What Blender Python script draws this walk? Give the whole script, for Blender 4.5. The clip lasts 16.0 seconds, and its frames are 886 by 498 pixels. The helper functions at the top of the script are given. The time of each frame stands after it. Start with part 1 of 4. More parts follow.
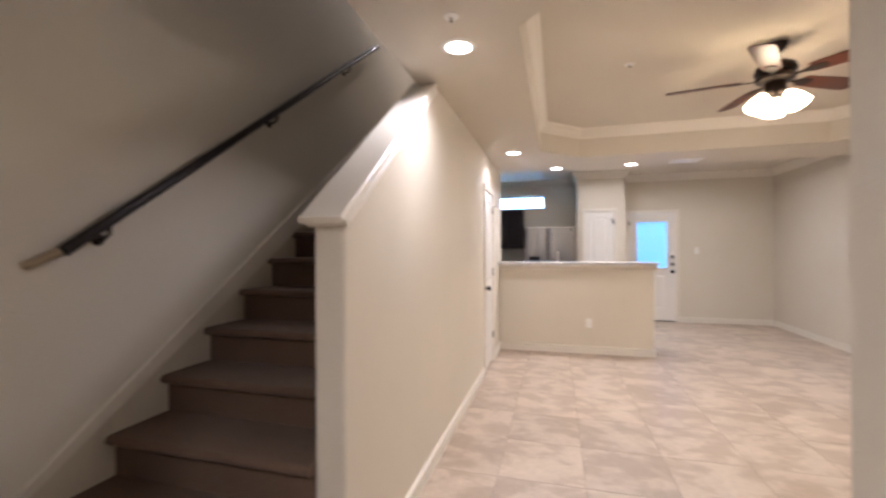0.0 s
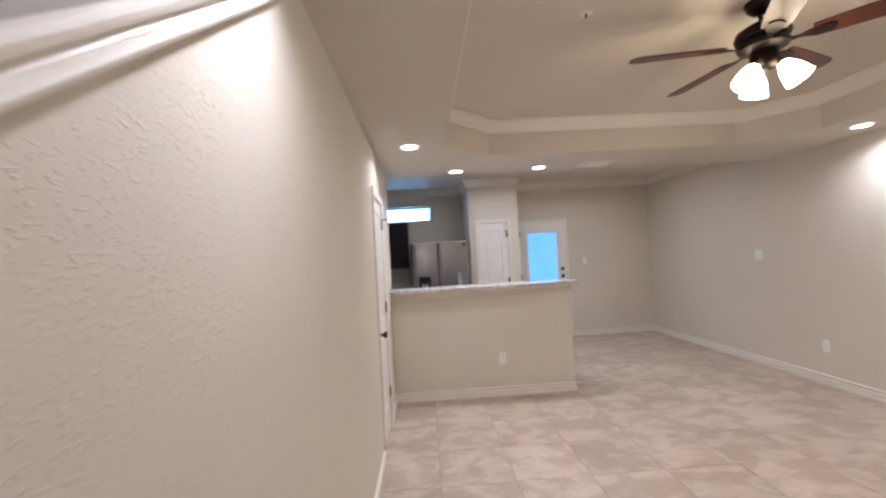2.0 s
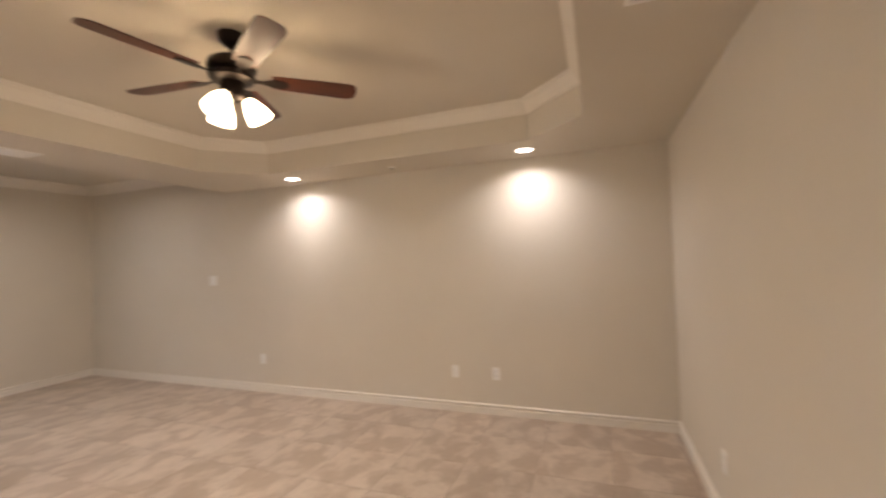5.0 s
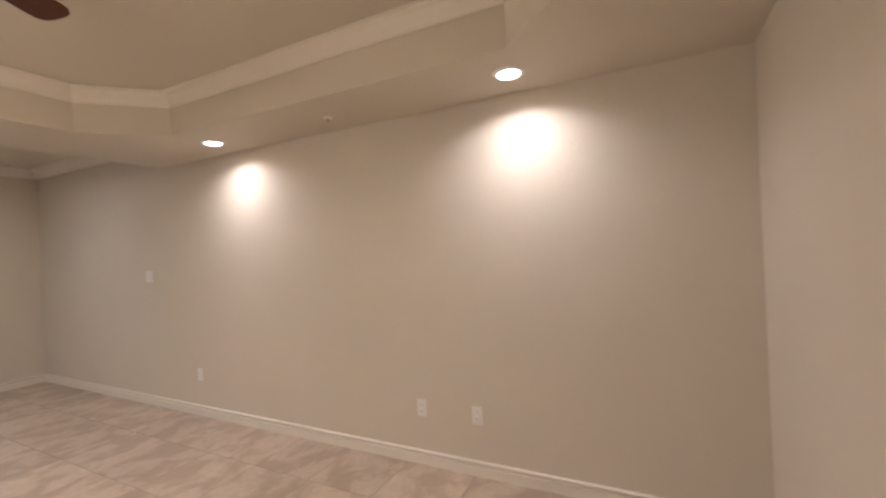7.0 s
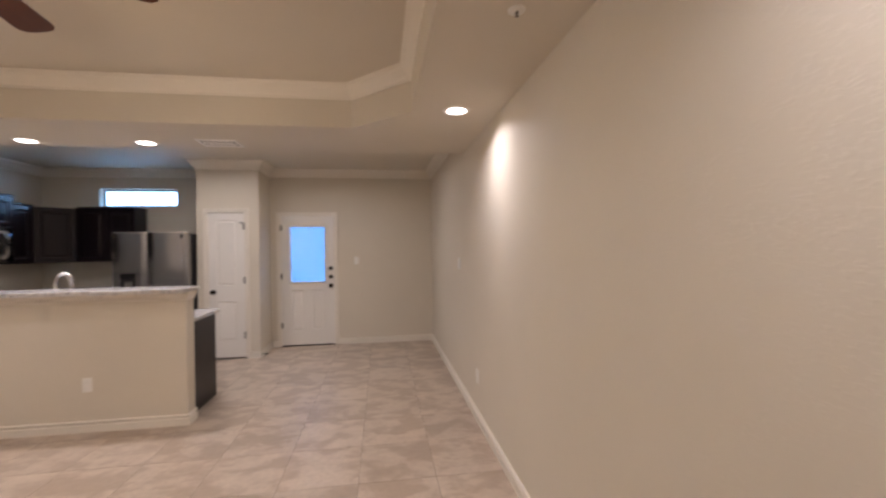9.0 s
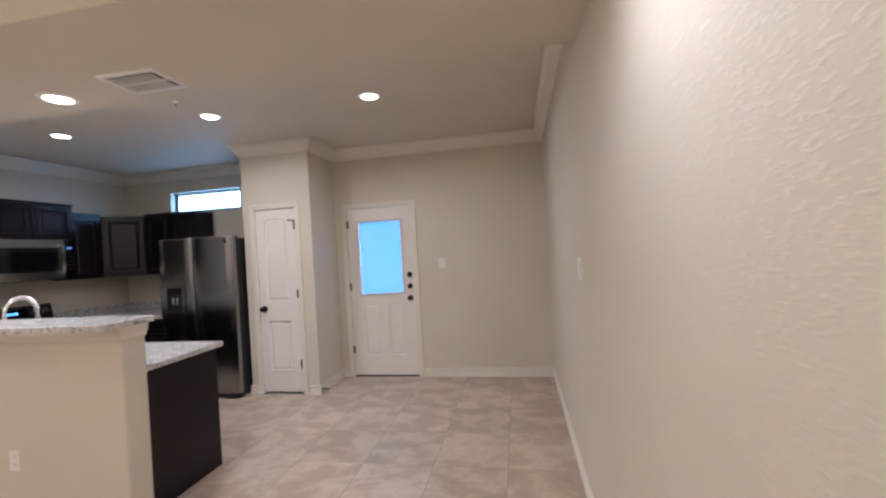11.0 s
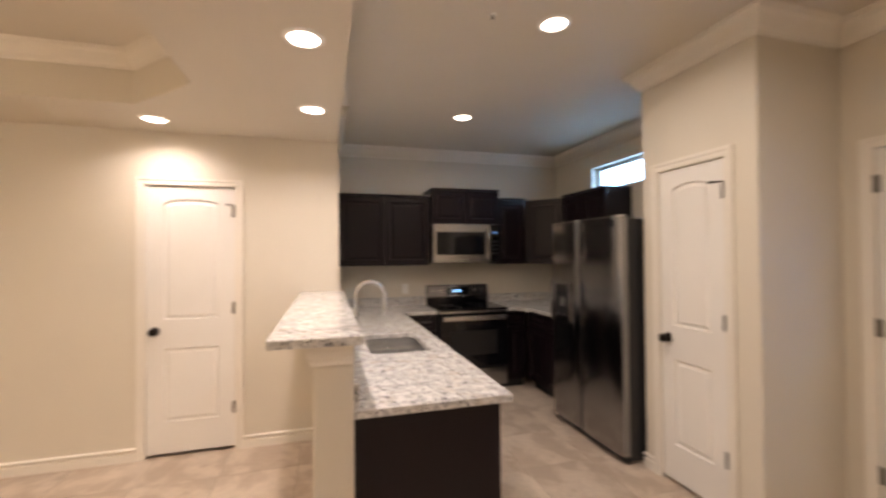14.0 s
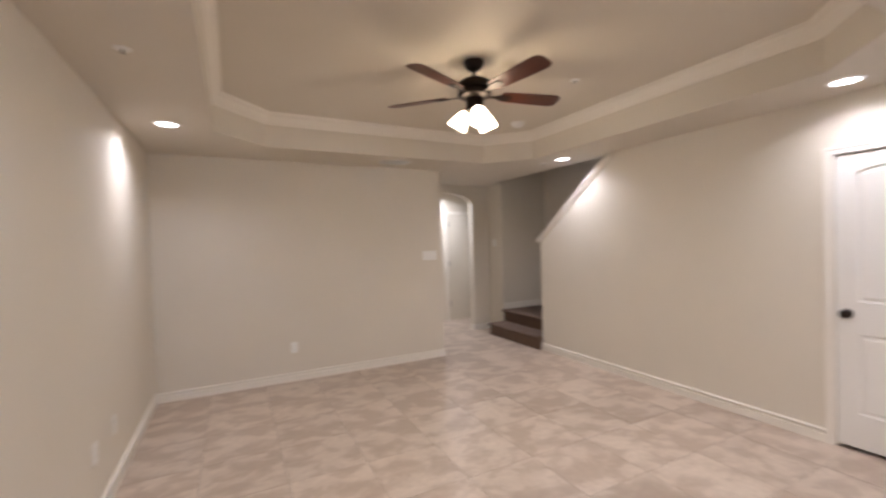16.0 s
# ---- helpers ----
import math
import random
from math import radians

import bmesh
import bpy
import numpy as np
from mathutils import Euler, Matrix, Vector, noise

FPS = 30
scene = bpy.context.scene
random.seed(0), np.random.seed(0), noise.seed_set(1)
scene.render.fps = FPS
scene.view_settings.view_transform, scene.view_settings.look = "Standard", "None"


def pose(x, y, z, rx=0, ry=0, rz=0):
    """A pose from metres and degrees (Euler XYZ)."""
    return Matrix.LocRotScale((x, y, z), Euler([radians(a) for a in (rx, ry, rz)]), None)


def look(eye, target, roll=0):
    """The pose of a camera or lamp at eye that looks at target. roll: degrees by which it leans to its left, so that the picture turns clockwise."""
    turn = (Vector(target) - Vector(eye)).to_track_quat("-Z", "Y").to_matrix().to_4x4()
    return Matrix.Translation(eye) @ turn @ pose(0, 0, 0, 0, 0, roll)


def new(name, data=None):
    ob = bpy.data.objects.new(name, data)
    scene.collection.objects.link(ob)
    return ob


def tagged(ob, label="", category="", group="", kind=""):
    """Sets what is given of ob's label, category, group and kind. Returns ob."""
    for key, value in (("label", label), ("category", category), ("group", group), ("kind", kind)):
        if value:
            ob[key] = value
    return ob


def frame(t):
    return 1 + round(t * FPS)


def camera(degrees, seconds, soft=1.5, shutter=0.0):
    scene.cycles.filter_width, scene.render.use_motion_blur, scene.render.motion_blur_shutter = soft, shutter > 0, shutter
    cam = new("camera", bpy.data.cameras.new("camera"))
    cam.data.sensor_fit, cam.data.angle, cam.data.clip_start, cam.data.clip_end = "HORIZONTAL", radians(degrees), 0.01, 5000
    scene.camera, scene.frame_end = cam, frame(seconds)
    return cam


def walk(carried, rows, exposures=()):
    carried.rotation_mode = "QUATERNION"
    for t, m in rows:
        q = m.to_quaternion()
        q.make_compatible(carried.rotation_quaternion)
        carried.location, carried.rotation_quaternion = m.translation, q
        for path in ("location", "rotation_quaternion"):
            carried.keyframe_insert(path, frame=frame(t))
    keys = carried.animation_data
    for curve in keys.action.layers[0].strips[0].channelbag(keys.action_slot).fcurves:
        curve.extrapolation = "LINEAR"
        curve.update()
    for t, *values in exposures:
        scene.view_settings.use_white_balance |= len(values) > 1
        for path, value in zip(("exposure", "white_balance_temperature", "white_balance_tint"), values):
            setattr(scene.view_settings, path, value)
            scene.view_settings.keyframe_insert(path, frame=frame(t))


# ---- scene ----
cam = camera(94.2, 16.0, soft=2.3, shutter=0.4)
PATH = [
    (0, (0.765, -1.434, 1.386), (0.233, 0.494, 1.386), -0.3),
    (0.5, (0.806, -1.228, 1.413), (0.696, 0.768, 1.349), -0.3),
    (1, (0.656, -0.876, 1.424), (0.650, 1.124, 1.397), -1.8),
    (1.5, (0.565, -0.533, 1.49), (0.441, 1.463, 1.51), -2.8),
    (2, (0.383, -0.168, 1.525), (0.475, 1.829, 1.568), -3.2),
    (2.5, (0.338, -0.007, 1.534), (0.648, 1.967, 1.609), -3.5),
    (3, (0.38, 0.073, 1.545), (0.782, 2.03, 1.636), -2.5),
    (3.5, (0.403, 0.156, 1.537), (1.236, 1.973, 1.619), -3.1),
    (4, (0.406, 0.189, 1.53), (1.685, 1.725, 1.606), -3.3),
    (4.5, (0.446, 0.19, 1.524), (2.075, 1.35, 1.571), -2.7),
    (5, (0.543, 0.099, 1.533), (2.418, 0.793, 1.577), -2.1),
    (5.2, (0.578, 0.065, 1.529), (2.513, 0.569, 1.571), -2.0),
    (7.5, (2.442, 0.008, 1.486), (4.048, 1.2, 1.463), -2.3),
    (8, (2.89, 0.099, 1.465), (4.133, 1.666, 1.444), -0.9),
    (8.5, (3.344, 0.213, 1.49), (4.163, 2.038, 1.496), -1.2),
    (9, (3.652, 0.404, 1.531), (3.948, 2.382, 1.52), -0.8),
    (9.2, (3.753, 0.552, 1.505), (3.871, 2.549, 1.492), -0.5),
    (11.3, (4.152, 2.623, 1.495), (3.729, 4.578, 1.498), -2.4),
    (11.5, (4.136, 2.765, 1.491), (3.655, 4.707, 1.504), -1.6),
    (12, (4.066, 3.266, 1.524), (3.392, 5.149, 1.565), -2.5),
    (12.5, (3.999, 3.671, 1.506), (2.96, 5.38, 1.53), -1.3),
    (13, (3.854, 3.975, 1.487), (2.49, 5.437, 1.521), -0.4),
    (13.5, (3.699, 4.181, 1.5), (2.056, 5.322, 1.516), 0.0),
    (14, (3.563, 4.353, 1.506), (1.638, 4.896, 1.532), -0.5),
    (14.5, (3.52, 4.368, 1.51), (1.527, 4.197, 1.526), -1.1),
    (15, (3.622, 4.344, 1.505), (1.779, 3.566, 1.486), -1.6),
    (15.5, (3.738, 4.335, 1.522), (2.259, 2.99, 1.493), -2.0),
    (16, (3.765, 4.359, 1.507), (2.851, 2.58, 1.476), -1.5),
]
# seconds, stops, kelvin, tint: the clip's own exposure and white balance
EXPOSURES = [
    (0.0, 0.40, 5890, 15), (0.5, 0.37, 5690, 14), (1.0, 0.28, 5670, 14), (1.5, 0.21, 5540, 14), (2.0, 0.03, 5520, 13),
    (2.5, -0.18, 5470, 13), (3.0, -0.32, 5600, 14), (3.5, -0.47, 6010, 13), (4.0, -0.30, 6130, 14), (4.5, -0.16, 6230, 14),
    (5.0, -0.05, 6530, 15), (7.5, -0.18, 6330, 18), (8.0, -0.24, 6460, 19), (8.5, -0.21, 6360, 19), (9.0, -0.17, 6260, 18),
    (11.5, 0.21, 5720, 13), (12.0, 0.36, 5750, 13), (12.5, 0.45, 5790, 13), (13.0, 0.44, 5940, 15), (13.5, 0.31, 6040, 17),
    (14.0, 0.21, 7280, 18), (14.5, 0.19, 6250, 18), (15.0, 0.16, 6050, 16), (15.5, 0.22, 5660, 14), (16.0, 0.00, 5710, 14),
]
walk(cam, [(t, look(eye, target, roll)) for t, eye, target, roll in PATH], EXPOSURES)

# lights: recessed downlights (x, y, z, watts), fan bulbs
CANS_LIVING = [(0.27, 0.69, 8.6), (0.31, 3.215, 5.6), (0.77, 4.27, 8.6), (1.68, 4.26, 8.6), (4.17, 0.65, 7.6), (4.17, 3.157, 7.2)]
CANS_KITCHEN = [(3.026, 5.575, 12.5), (1.565, 5.565, 9.6), (-0.03, 5.565, 6.6)]
Z_SOFFIT, Z_HIGH, Z_UP = 2.455, 2.77, 5.2
CAN_COLOR, FAN_COLOR = (1.0, 0.925, 0.90), (1.0, 0.76, 0.46)

world = bpy.data.worlds.new("sky")
scene.world = world
world.use_nodes = True
_sky = world.node_tree.nodes.new("ShaderNodeTexSky")
_sky.sky_type, _sky.sun_disc = "NISHITA", False
_sky.sun_elevation, _sky.sun_rotation = radians(35), radians(160)
world.node_tree.links.new(_sky.outputs[0], world.node_tree.nodes["Background"].inputs[0])
world.node_tree.nodes["Background"].inputs[1].default_value = 0.1


def downlamp(x, y, z, watts, color, spread=146):
    lamp = bpy.data.lights.new("downlight_lamp", "AREA")
    lamp.shape, lamp.size, lamp.spread = "DISK", 0.13, radians(spread)
    lamp.energy, lamp.color = watts, color
    new("downlight_lamp", lamp).location = (x, y, z - 0.012)


for x, y, watts in CANS_LIVING:
    downlamp(x, y, Z_SOFFIT, watts, CAN_COLOR)
for x, y, watts in CANS_KITCHEN:
    downlamp(x, y, Z_HIGH, watts, (1.0, 0.94, 0.88), 165)
# unseen entry light, assumed from the bright wall beyond the arch
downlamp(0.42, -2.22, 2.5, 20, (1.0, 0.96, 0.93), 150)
# added fill with no known source, brightens the upper stairwell
downlamp(-0.65, 3.55, Z_UP, 9, (1.0, 0.92, 0.86), 140)
for i in range(3):  # bulbs in the mouths of the fan's shades
    bulb = bpy.data.lights.new("fan_bulb", "AREA")
    bulb.shape, bulb.size, bulb.energy, bulb.color = "DISK", 0.10, 8.2, (1.0, 0.89, 0.73)
    m = pose(2.212, 1.885, Z_HIGH - 0.335, 0, 0, -47 + 120 * i) @ pose(0.074, 0, -0.012, 0, -32, 0)
    new("fan_bulb", bulb).matrix_world = m @ Matrix.Translation((0, 0, -0.117))


# ---- materials ----
def material(name):
    m = bpy.data.materials.new(name)
    m.use_nodes = True
    nt = m.node_tree
    return m, nt, nt.nodes["Principled BSDF"]


def node(nt, kind, **values):
    n = nt.nodes.new("ShaderNode" + kind)
    for k, v in values.items():
        n.inputs[k.replace("_", " ")].default_value = v
    return n


def ramp(nt, source, stops):
    r = nt.nodes.new("ShaderNodeValToRGB")
    while len(r.color_ramp.elements) < len(stops):
        r.color_ramp.elements.new(0.5)
    for e, (at, c) in zip(r.color_ramp.elements, stops):
        e.position, e.color = at, (*c, 1) if len(c) == 3 else c
    nt.links.new(source, r.inputs[0])
    return r.outputs[0]


def coords(nt, scale=(1, 1, 1)):
    tc = nt.nodes.new("ShaderNodeTexCoord")
    mp = nt.nodes.new("ShaderNodeMapping")
    mp.inputs["Scale"].default_value = scale
    nt.links.new(tc.outputs["Object"], mp.inputs[0])
    return mp.outputs[0]


def noise_of(nt, vec, scale, detail=3, rough=0.55, distort=0.0):
    n = node(nt, "TexNoise", Scale=scale, Detail=detail, Roughness=rough, Distortion=distort)
    nt.links.new(vec, n.inputs["Vector"])
    return n.outputs["Fac"]


def mix(nt, fac, a, b, kind="MIX"):
    n = nt.nodes.new("ShaderNodeMix")
    n.data_type, n.blend_type = "RGBA", kind
    for value, socket in ((fac, n.inputs[0]), (a, n.inputs[6]), (b, n.inputs[7])):
        if isinstance(value, bpy.types.NodeSocket):
            nt.links.new(value, socket)
        elif isinstance(value, tuple):
            socket.default_value = (*value, 1)
        else:
            socket.default_value = value
    return n.outputs[2]


def bump(nt, bsdf, height, strength, distance, under=None):
    b = node(nt, "Bump", Strength=strength, Distance=distance)
    nt.links.new(height, b.inputs["Height"])
    if under is not None:
        nt.links.new(under, b.inputs["Normal"])
    nt.links.new(b.outputs[0], bsdf.inputs["Normal"])
    return b.outputs[0]


def plaster(name, color, trowel=0.55):
    """Painted wallboard with a hand-trowelled skim: fine orange peel and sparse flat knife marks."""
    m, nt, p = material(name)
    v = coords(nt)
    big = noise_of(nt, v, 1.3, 3)
    c = mix(nt, big, tuple(x * 0.95 for x in color), tuple(min(1, x * 1.04) for x in color))
    nt.links.new(c, p.inputs["Base Color"])
    p.inputs["Roughness"].default_value = 0.62
    p.inputs["Specular IOR Level"].default_value = 0.3
    fine = bump(nt, p, noise_of(nt, v, 140, 2), 0.12, 0.002)
    marks = ramp(nt, noise_of(nt, coords(nt, (0.75, 0.75, 1.5)), 78, 3, 0.5, 0.6), [(0.575, (0, 0, 0)), (0.60, (0.8, 0.8, 0.8)), (0.66, (1, 1, 1))])
    patch = ramp(nt, noise_of(nt, v, 6, 3), [(0.40, (0.1,) * 3), (0.60, (1, 1, 1))])
    bump(nt, p, mix(nt, 1.0, marks, patch, "MULTIPLY"), trowel, 0.0028, fine)
    return m


def paint(name, color, rough=0.4, wear=0.04):
    m, nt, p = material(name)
    v = coords(nt)
    n = noise_of(nt, v, 6, 4)
    nt.links.new(mix(nt, n, tuple(x * (1 - wear) for x in color), color), p.inputs["Base Color"])
    nt.links.new(ramp(nt, noise_of(nt, v, 30, 3), [(0.3, (rough * 0.85,) * 3), (0.7, (min(1, rough * 1.15),) * 3)]), p.inputs["Roughness"])
    bump(nt, p, noise_of(nt, coords(nt, (1, 1, 0.3)), 90, 2), 0.05, 0.001)
    return m


def metal(name, color, rough, grain=(1, 1, 120), amount=0.05):
    m, nt, p = material(name)
    n = noise_of(nt, coords(nt, grain), 4, 3)
    nt.links.new(mix(nt, n, tuple(x * 0.94 for x in color), color), p.inputs["Base Color"])
    p.inputs["Metallic"].default_value = 1
    nt.links.new(ramp(nt, n, [(0.3, (rough * 0.93,) * 3), (0.7, (rough * 1.07,) * 3)]), p.inputs["Roughness"])
    bump(nt, p, n, amount, 0.0006)
    return m


def plain(name, color, rough=0.4, metallic=0.0, emit=None, strength=0.0):
    m, nt, p = material(name)
    n = noise_of(nt, coords(nt), 40, 2)
    nt.links.new(mix(nt, n, tuple(x * 0.93 for x in color), color), p.inputs["Base Color"])
    p.inputs["Roughness"].default_value, p.inputs["Metallic"].default_value = rough, metallic
    if emit:
        p.inputs["Emission Color"].default_value = (*emit, 1)
        p.inputs["Emission Strength"].default_value = strength
    return m


def tile_material():
    """Cloudy taupe and cream porcelain; each tile takes its own piece of the pattern."""
    m, nt, p = material("porcelain_tile")
    tc, info = nt.nodes.new("ShaderNodeTexCoord"), nt.nodes.new("ShaderNodeObjectInfo")
    shift = nt.nodes.new("ShaderNodeVectorMath")
    shift.operation = "MULTIPLY_ADD"
    nt.links.new(info.outputs["Random"], shift.inputs[0])
    shift.inputs[1].default_value = (37, 53, 11)
    nt.links.new(tc.outputs["Object"], shift.inputs[2])
    v = shift.outputs[0]
    squash = nt.nodes.new("ShaderNodeMapping")
    squash.inputs["Scale"].default_value = (0.9, 1.15, 1)
    nt.links.new(v, squash.inputs[0])
    stretched = squash.outputs[0]
    cloud = noise_of(nt, stretched, 4.6, 4, 0.5, 0.3)
    edge = ramp(nt, cloud, [(0.40, (0, 0, 0)), (0.485, (0.35, 0.35, 0.35)), (0.525, (0.72, 0.72, 0.72)), (0.64, (1, 1, 1))])
    c = mix(nt, edge, (0.430, 0.340, 0.263), (0.600, 0.504, 0.410))
    c = mix(nt, ramp(nt, noise_of(nt, v, 24, 4, 0.65), [(0.35, (0, 0, 0)), (0.75, (0.32, 0.32, 0.32))]), c, (0.30, 0.235, 0.185))
    vary = ramp(nt, info.outputs["Random"], [(0, (0.93, 0.93, 0.93)), (1, (1.05, 1.05, 1.05))])
    nt.links.new(mix(nt, 1.0, c, vary, "MULTIPLY"), p.inputs["Base Color"])
    nt.links.new(ramp(nt, cloud, [(0.3, (0.33,) * 3), (0.7, (0.45,) * 3)]), p.inputs["Roughness"])
    bump(nt, p, noise_of(nt, v, 35, 4), 0.10, 0.002)
    return m


def granite_material():
    m, nt, p = material("speckled_granite")
    v = coords(nt)
    base = mix(nt, ramp(nt, noise_of(nt, v, 26, 4, 0.6, 0.6), [(0.42, (0, 0, 0)), (0.60, (1, 1, 1))]), (0.72, 0.705, 0.675), (0.47, 0.46, 0.45))
    base = mix(nt, ramp(nt, noise_of(nt, v, 11, 3, 0.6), [(0.52, (0, 0, 0)), (0.64, (0.6, 0.6, 0.6))]), base, (0.58, 0.51, 0.44))
    dark = ramp(nt, noise_of(nt, coords(nt, (1.0, 1.2, 1.0)), 44, 4, 0.62, 0.7), [(0.575, (0, 0, 0)), (0.615, (1, 1, 1))])
    c = mix(nt, dark, base, (0.15, 0.145, 0.155))
    c = mix(nt, ramp(nt, noise_of(nt, v, 95, 3, 0.6, 0.5), [(0.60, (0, 0, 0)), (0.66, (1, 1, 1))]), c, (0.06, 0.058, 0.065))
    nt.links.new(c, p.inputs["Base Color"])
    p.inputs["Roughness"].default_value = 0.16
    bump(nt, p, noise_of(nt, v, 300, 2), 0.03, 0.0005)
    return m


def carpet_material():
    m, nt, p = material("brown_carpet")
    v = coords(nt)
    c = mix(nt, noise_of(nt, v, 5, 4), (0.112, 0.066, 0.041), (0.185, 0.120, 0.080))
    c = mix(nt, ramp(nt, noise_of(nt, v, 260, 2), [(0.4, (0, 0, 0)), (0.62, (0.7, 0.7, 0.7))]), c, (0.08, 0.042, 0.028))
    nt.links.new(c, p.inputs["Base Color"])
    p.inputs["Roughness"].default_value = 0.95
    p.inputs["Sheen Weight"].default_value = 0.1
    bump(nt, p, noise_of(nt, v, 320, 2), 0.6, 0.004)
    return m


def wood_material(name, dark, light, rough, scale=(9, 9, 0.8), gloss=0.3):
    m, nt, p = material(name)
    v = coords(nt, scale)
    n = noise_of(nt, v, 7, 5, 0.6, 0.7)
    nt.links.new(mix(nt, n, dark, light), p.inputs["Base Color"])
    p.inputs["Roughness"].default_value = rough
    p.inputs["Specular IOR Level"].default_value = gloss
    bump(nt, p, n, 0.08, 0.001)
    return m


def glass_material(name, rough=0.0, tint=(1, 1, 1)):
    m, nt, p = material(name)
    p.inputs["Base Color"].default_value = (*tint, 1)
    p.inputs["Transmission Weight"].default_value = 1
    p.inputs["Roughness"].default_value, p.inputs["IOR"].default_value = rough, 1.45
    return m


def translucent_material(name, color):
    m, nt, p = material(name)
    t = nt.nodes.new("ShaderNodeBsdfTranslucent")
    t.inputs[0].default_value = (*color, 1)
    s = nt.nodes.new("ShaderNodeMixShader")
    s.inputs[0].default_value = 0.7
    p.inputs["Base Color"].default_value = (*color, 1)
    nt.links.new(p.outputs[0], s.inputs[1])
    nt.links.new(t.outputs[0], s.inputs[2])
    nt.links.new(s.outputs[0], nt.nodes["Material Output"].inputs[0])
    return m


def glow(name, color, strength):
    m, nt, p = material(name)
    e = nt.nodes.new("ShaderNodeEmission")
    e.inputs[0].default_value, e.inputs[1].default_value = (*color, 1), strength
    nt.links.new(e.outputs[0], nt.nodes["Material Output"].inputs[0])
    return m


WALL = plaster("beige_wall_paint", (0.69, 0.632, 0.537))
CEIL = plaster("beige_ceiling_paint", (0.665, 0.608, 0.516), 0.3)
TRIM = paint("cream_trim_paint", (0.82, 0.768, 0.685), 0.38)
DOORP = paint("white_door_paint", (0.83, 0.80, 0.755), 0.38)
TILE, GRANITE, CARPET = tile_material(), granite_material(), carpet_material()
GROUT = paint("grey_grout", (0.30, 0.25, 0.20), 0.9)
ESPRESSO = wood_material("espresso_cabinet_wood", (0.0060, 0.0030, 0.0047), (0.0105, 0.0055, 0.0080), 0.30, gloss=0.3)
BLADE = wood_material("cherry_fan_blade", (0.050, 0.013, 0.007), (0.105, 0.030, 0.015), 0.35, (0.8, 9, 9))
STEEL = metal("brushed_stainless", (0.34, 0.335, 0.345), 0.18, (1, 1, 60), 0.0)
SINKSTEEL = metal("satin_sink_steel", (0.74, 0.74, 0.74), 0.26, (40, 40, 40), 0.01)
STEELH = metal("bright_stainless", (0.62, 0.60, 0.58), 0.26, (1, 120, 120), 0.01)
CHROME = metal("chrome", (0.85, 0.85, 0.86), 0.07, (1, 1, 1), 0.0)
BRONZE = metal("oil_rubbed_bronze", (0.035, 0.028, 0.025), 0.38, (20, 20, 20))
NICKEL = metal("grey_hinge_metal", (0.22, 0.20, 0.18), 0.4, (20, 20, 20))
BLACKGLASS = plain("black_glass", (0.006, 0.006, 0.008), 0.06)
BLACK = plain("black_plastic", (0.012, 0.012, 0.013), 0.4)
CHARCOAL = plain("charcoal_side_panel", (0.02, 0.02, 0.022), 0.45)
PLATE = plain("white_plastic_plate", (0.87, 0.85, 0.81), 0.35)
SLOT = plain("dark_slot", (0.03, 0.03, 0.03), 0.6)
DUCT = plain("grey_duct", (0.20, 0.19, 0.18), 0.6)
RAIL = wood_material("dark_rail_wood", (0.012, 0.010, 0.012), (0.028, 0.020, 0.020), 0.3)
GLASS = glass_material("clear_glass")
BLIND = translucent_material("white_blind_slat", (0.345, 0.435, 0.53))
VINYL = plain("white_vinyl", (0.82, 0.83, 0.84), 0.35)
SKYGLOW = glow("daylight_backdrop", (0.30, 0.60, 1.0), 14.0)
LEDGLOW = glow("lit_led_lens", (1.0, 0.90, 0.78), 14.0)
SHADE = glow("lit_frosted_glass_shade", FAN_COLOR, 24.0)
DISPLAY = glow("blue_led_digits", (0.15, 0.45, 1.0), 3.0)
DISPLAY_DIM = glow("dim_led_digits", (0.12, 0.3, 0.7), 1.2)


# ---- geometry helpers ----
def box(bm, x0, y0, z0, x1, y1, z1, bevel=0.0):
    r = bmesh.ops.create_cube(bm, size=1, matrix=Matrix.LocRotScale(((x0 + x1) / 2, (y0 + y1) / 2, (z0 + z1) / 2), None, (x1 - x0, y1 - y0, z1 - z0)))
    if bevel:
        edges = list({e for v in r["verts"] for e in v.link_edges})
        bmesh.ops.bevel(bm, geom=edges, offset=bevel, segments=2, affect="EDGES", profile=0.6)
    return bm


def boxes(*args, bevel=0.0):
    bm = bmesh.new()
    for a in args:
        box(bm, *a, bevel=bevel)
    return bm


def sweep(bm, path, prof, closed=False, place=lambda p, d: (p[0], p[1], d), cap=True):
    """A profile of (offset to the left of the path, height) swept along a flat path with mitred corners."""
    pts = [Vector(p) for p in path]
    n, rings = len(pts), []
    for i, p in enumerate(pts):
        a = (p - pts[i - 1]).normalized() if closed or i > 0 else None
        b = (pts[(i + 1) % n] - p).normalized() if closed or i < n - 1 else None
        na, nb = [Vector((-d.y, d.x)) if d else None for d in (a, b)]
        m = (na + nb) / (1 + na.dot(nb)) if na and nb else (na or nb)
        rings.append([bm.verts.new(place(p + m * o, h)) for o, h in prof])
    k = len(prof)
    for i in range(n if closed else n - 1):
        r, s = rings[i], rings[(i + 1) % n]
        for j in range(k - 1):
            bm.faces.new((r[j], s[j], s[j + 1], r[j + 1]))
    if cap and not closed:
        bm.faces.new(rings[0])
        bm.faces.new(rings[-1][::-1])
    return rings


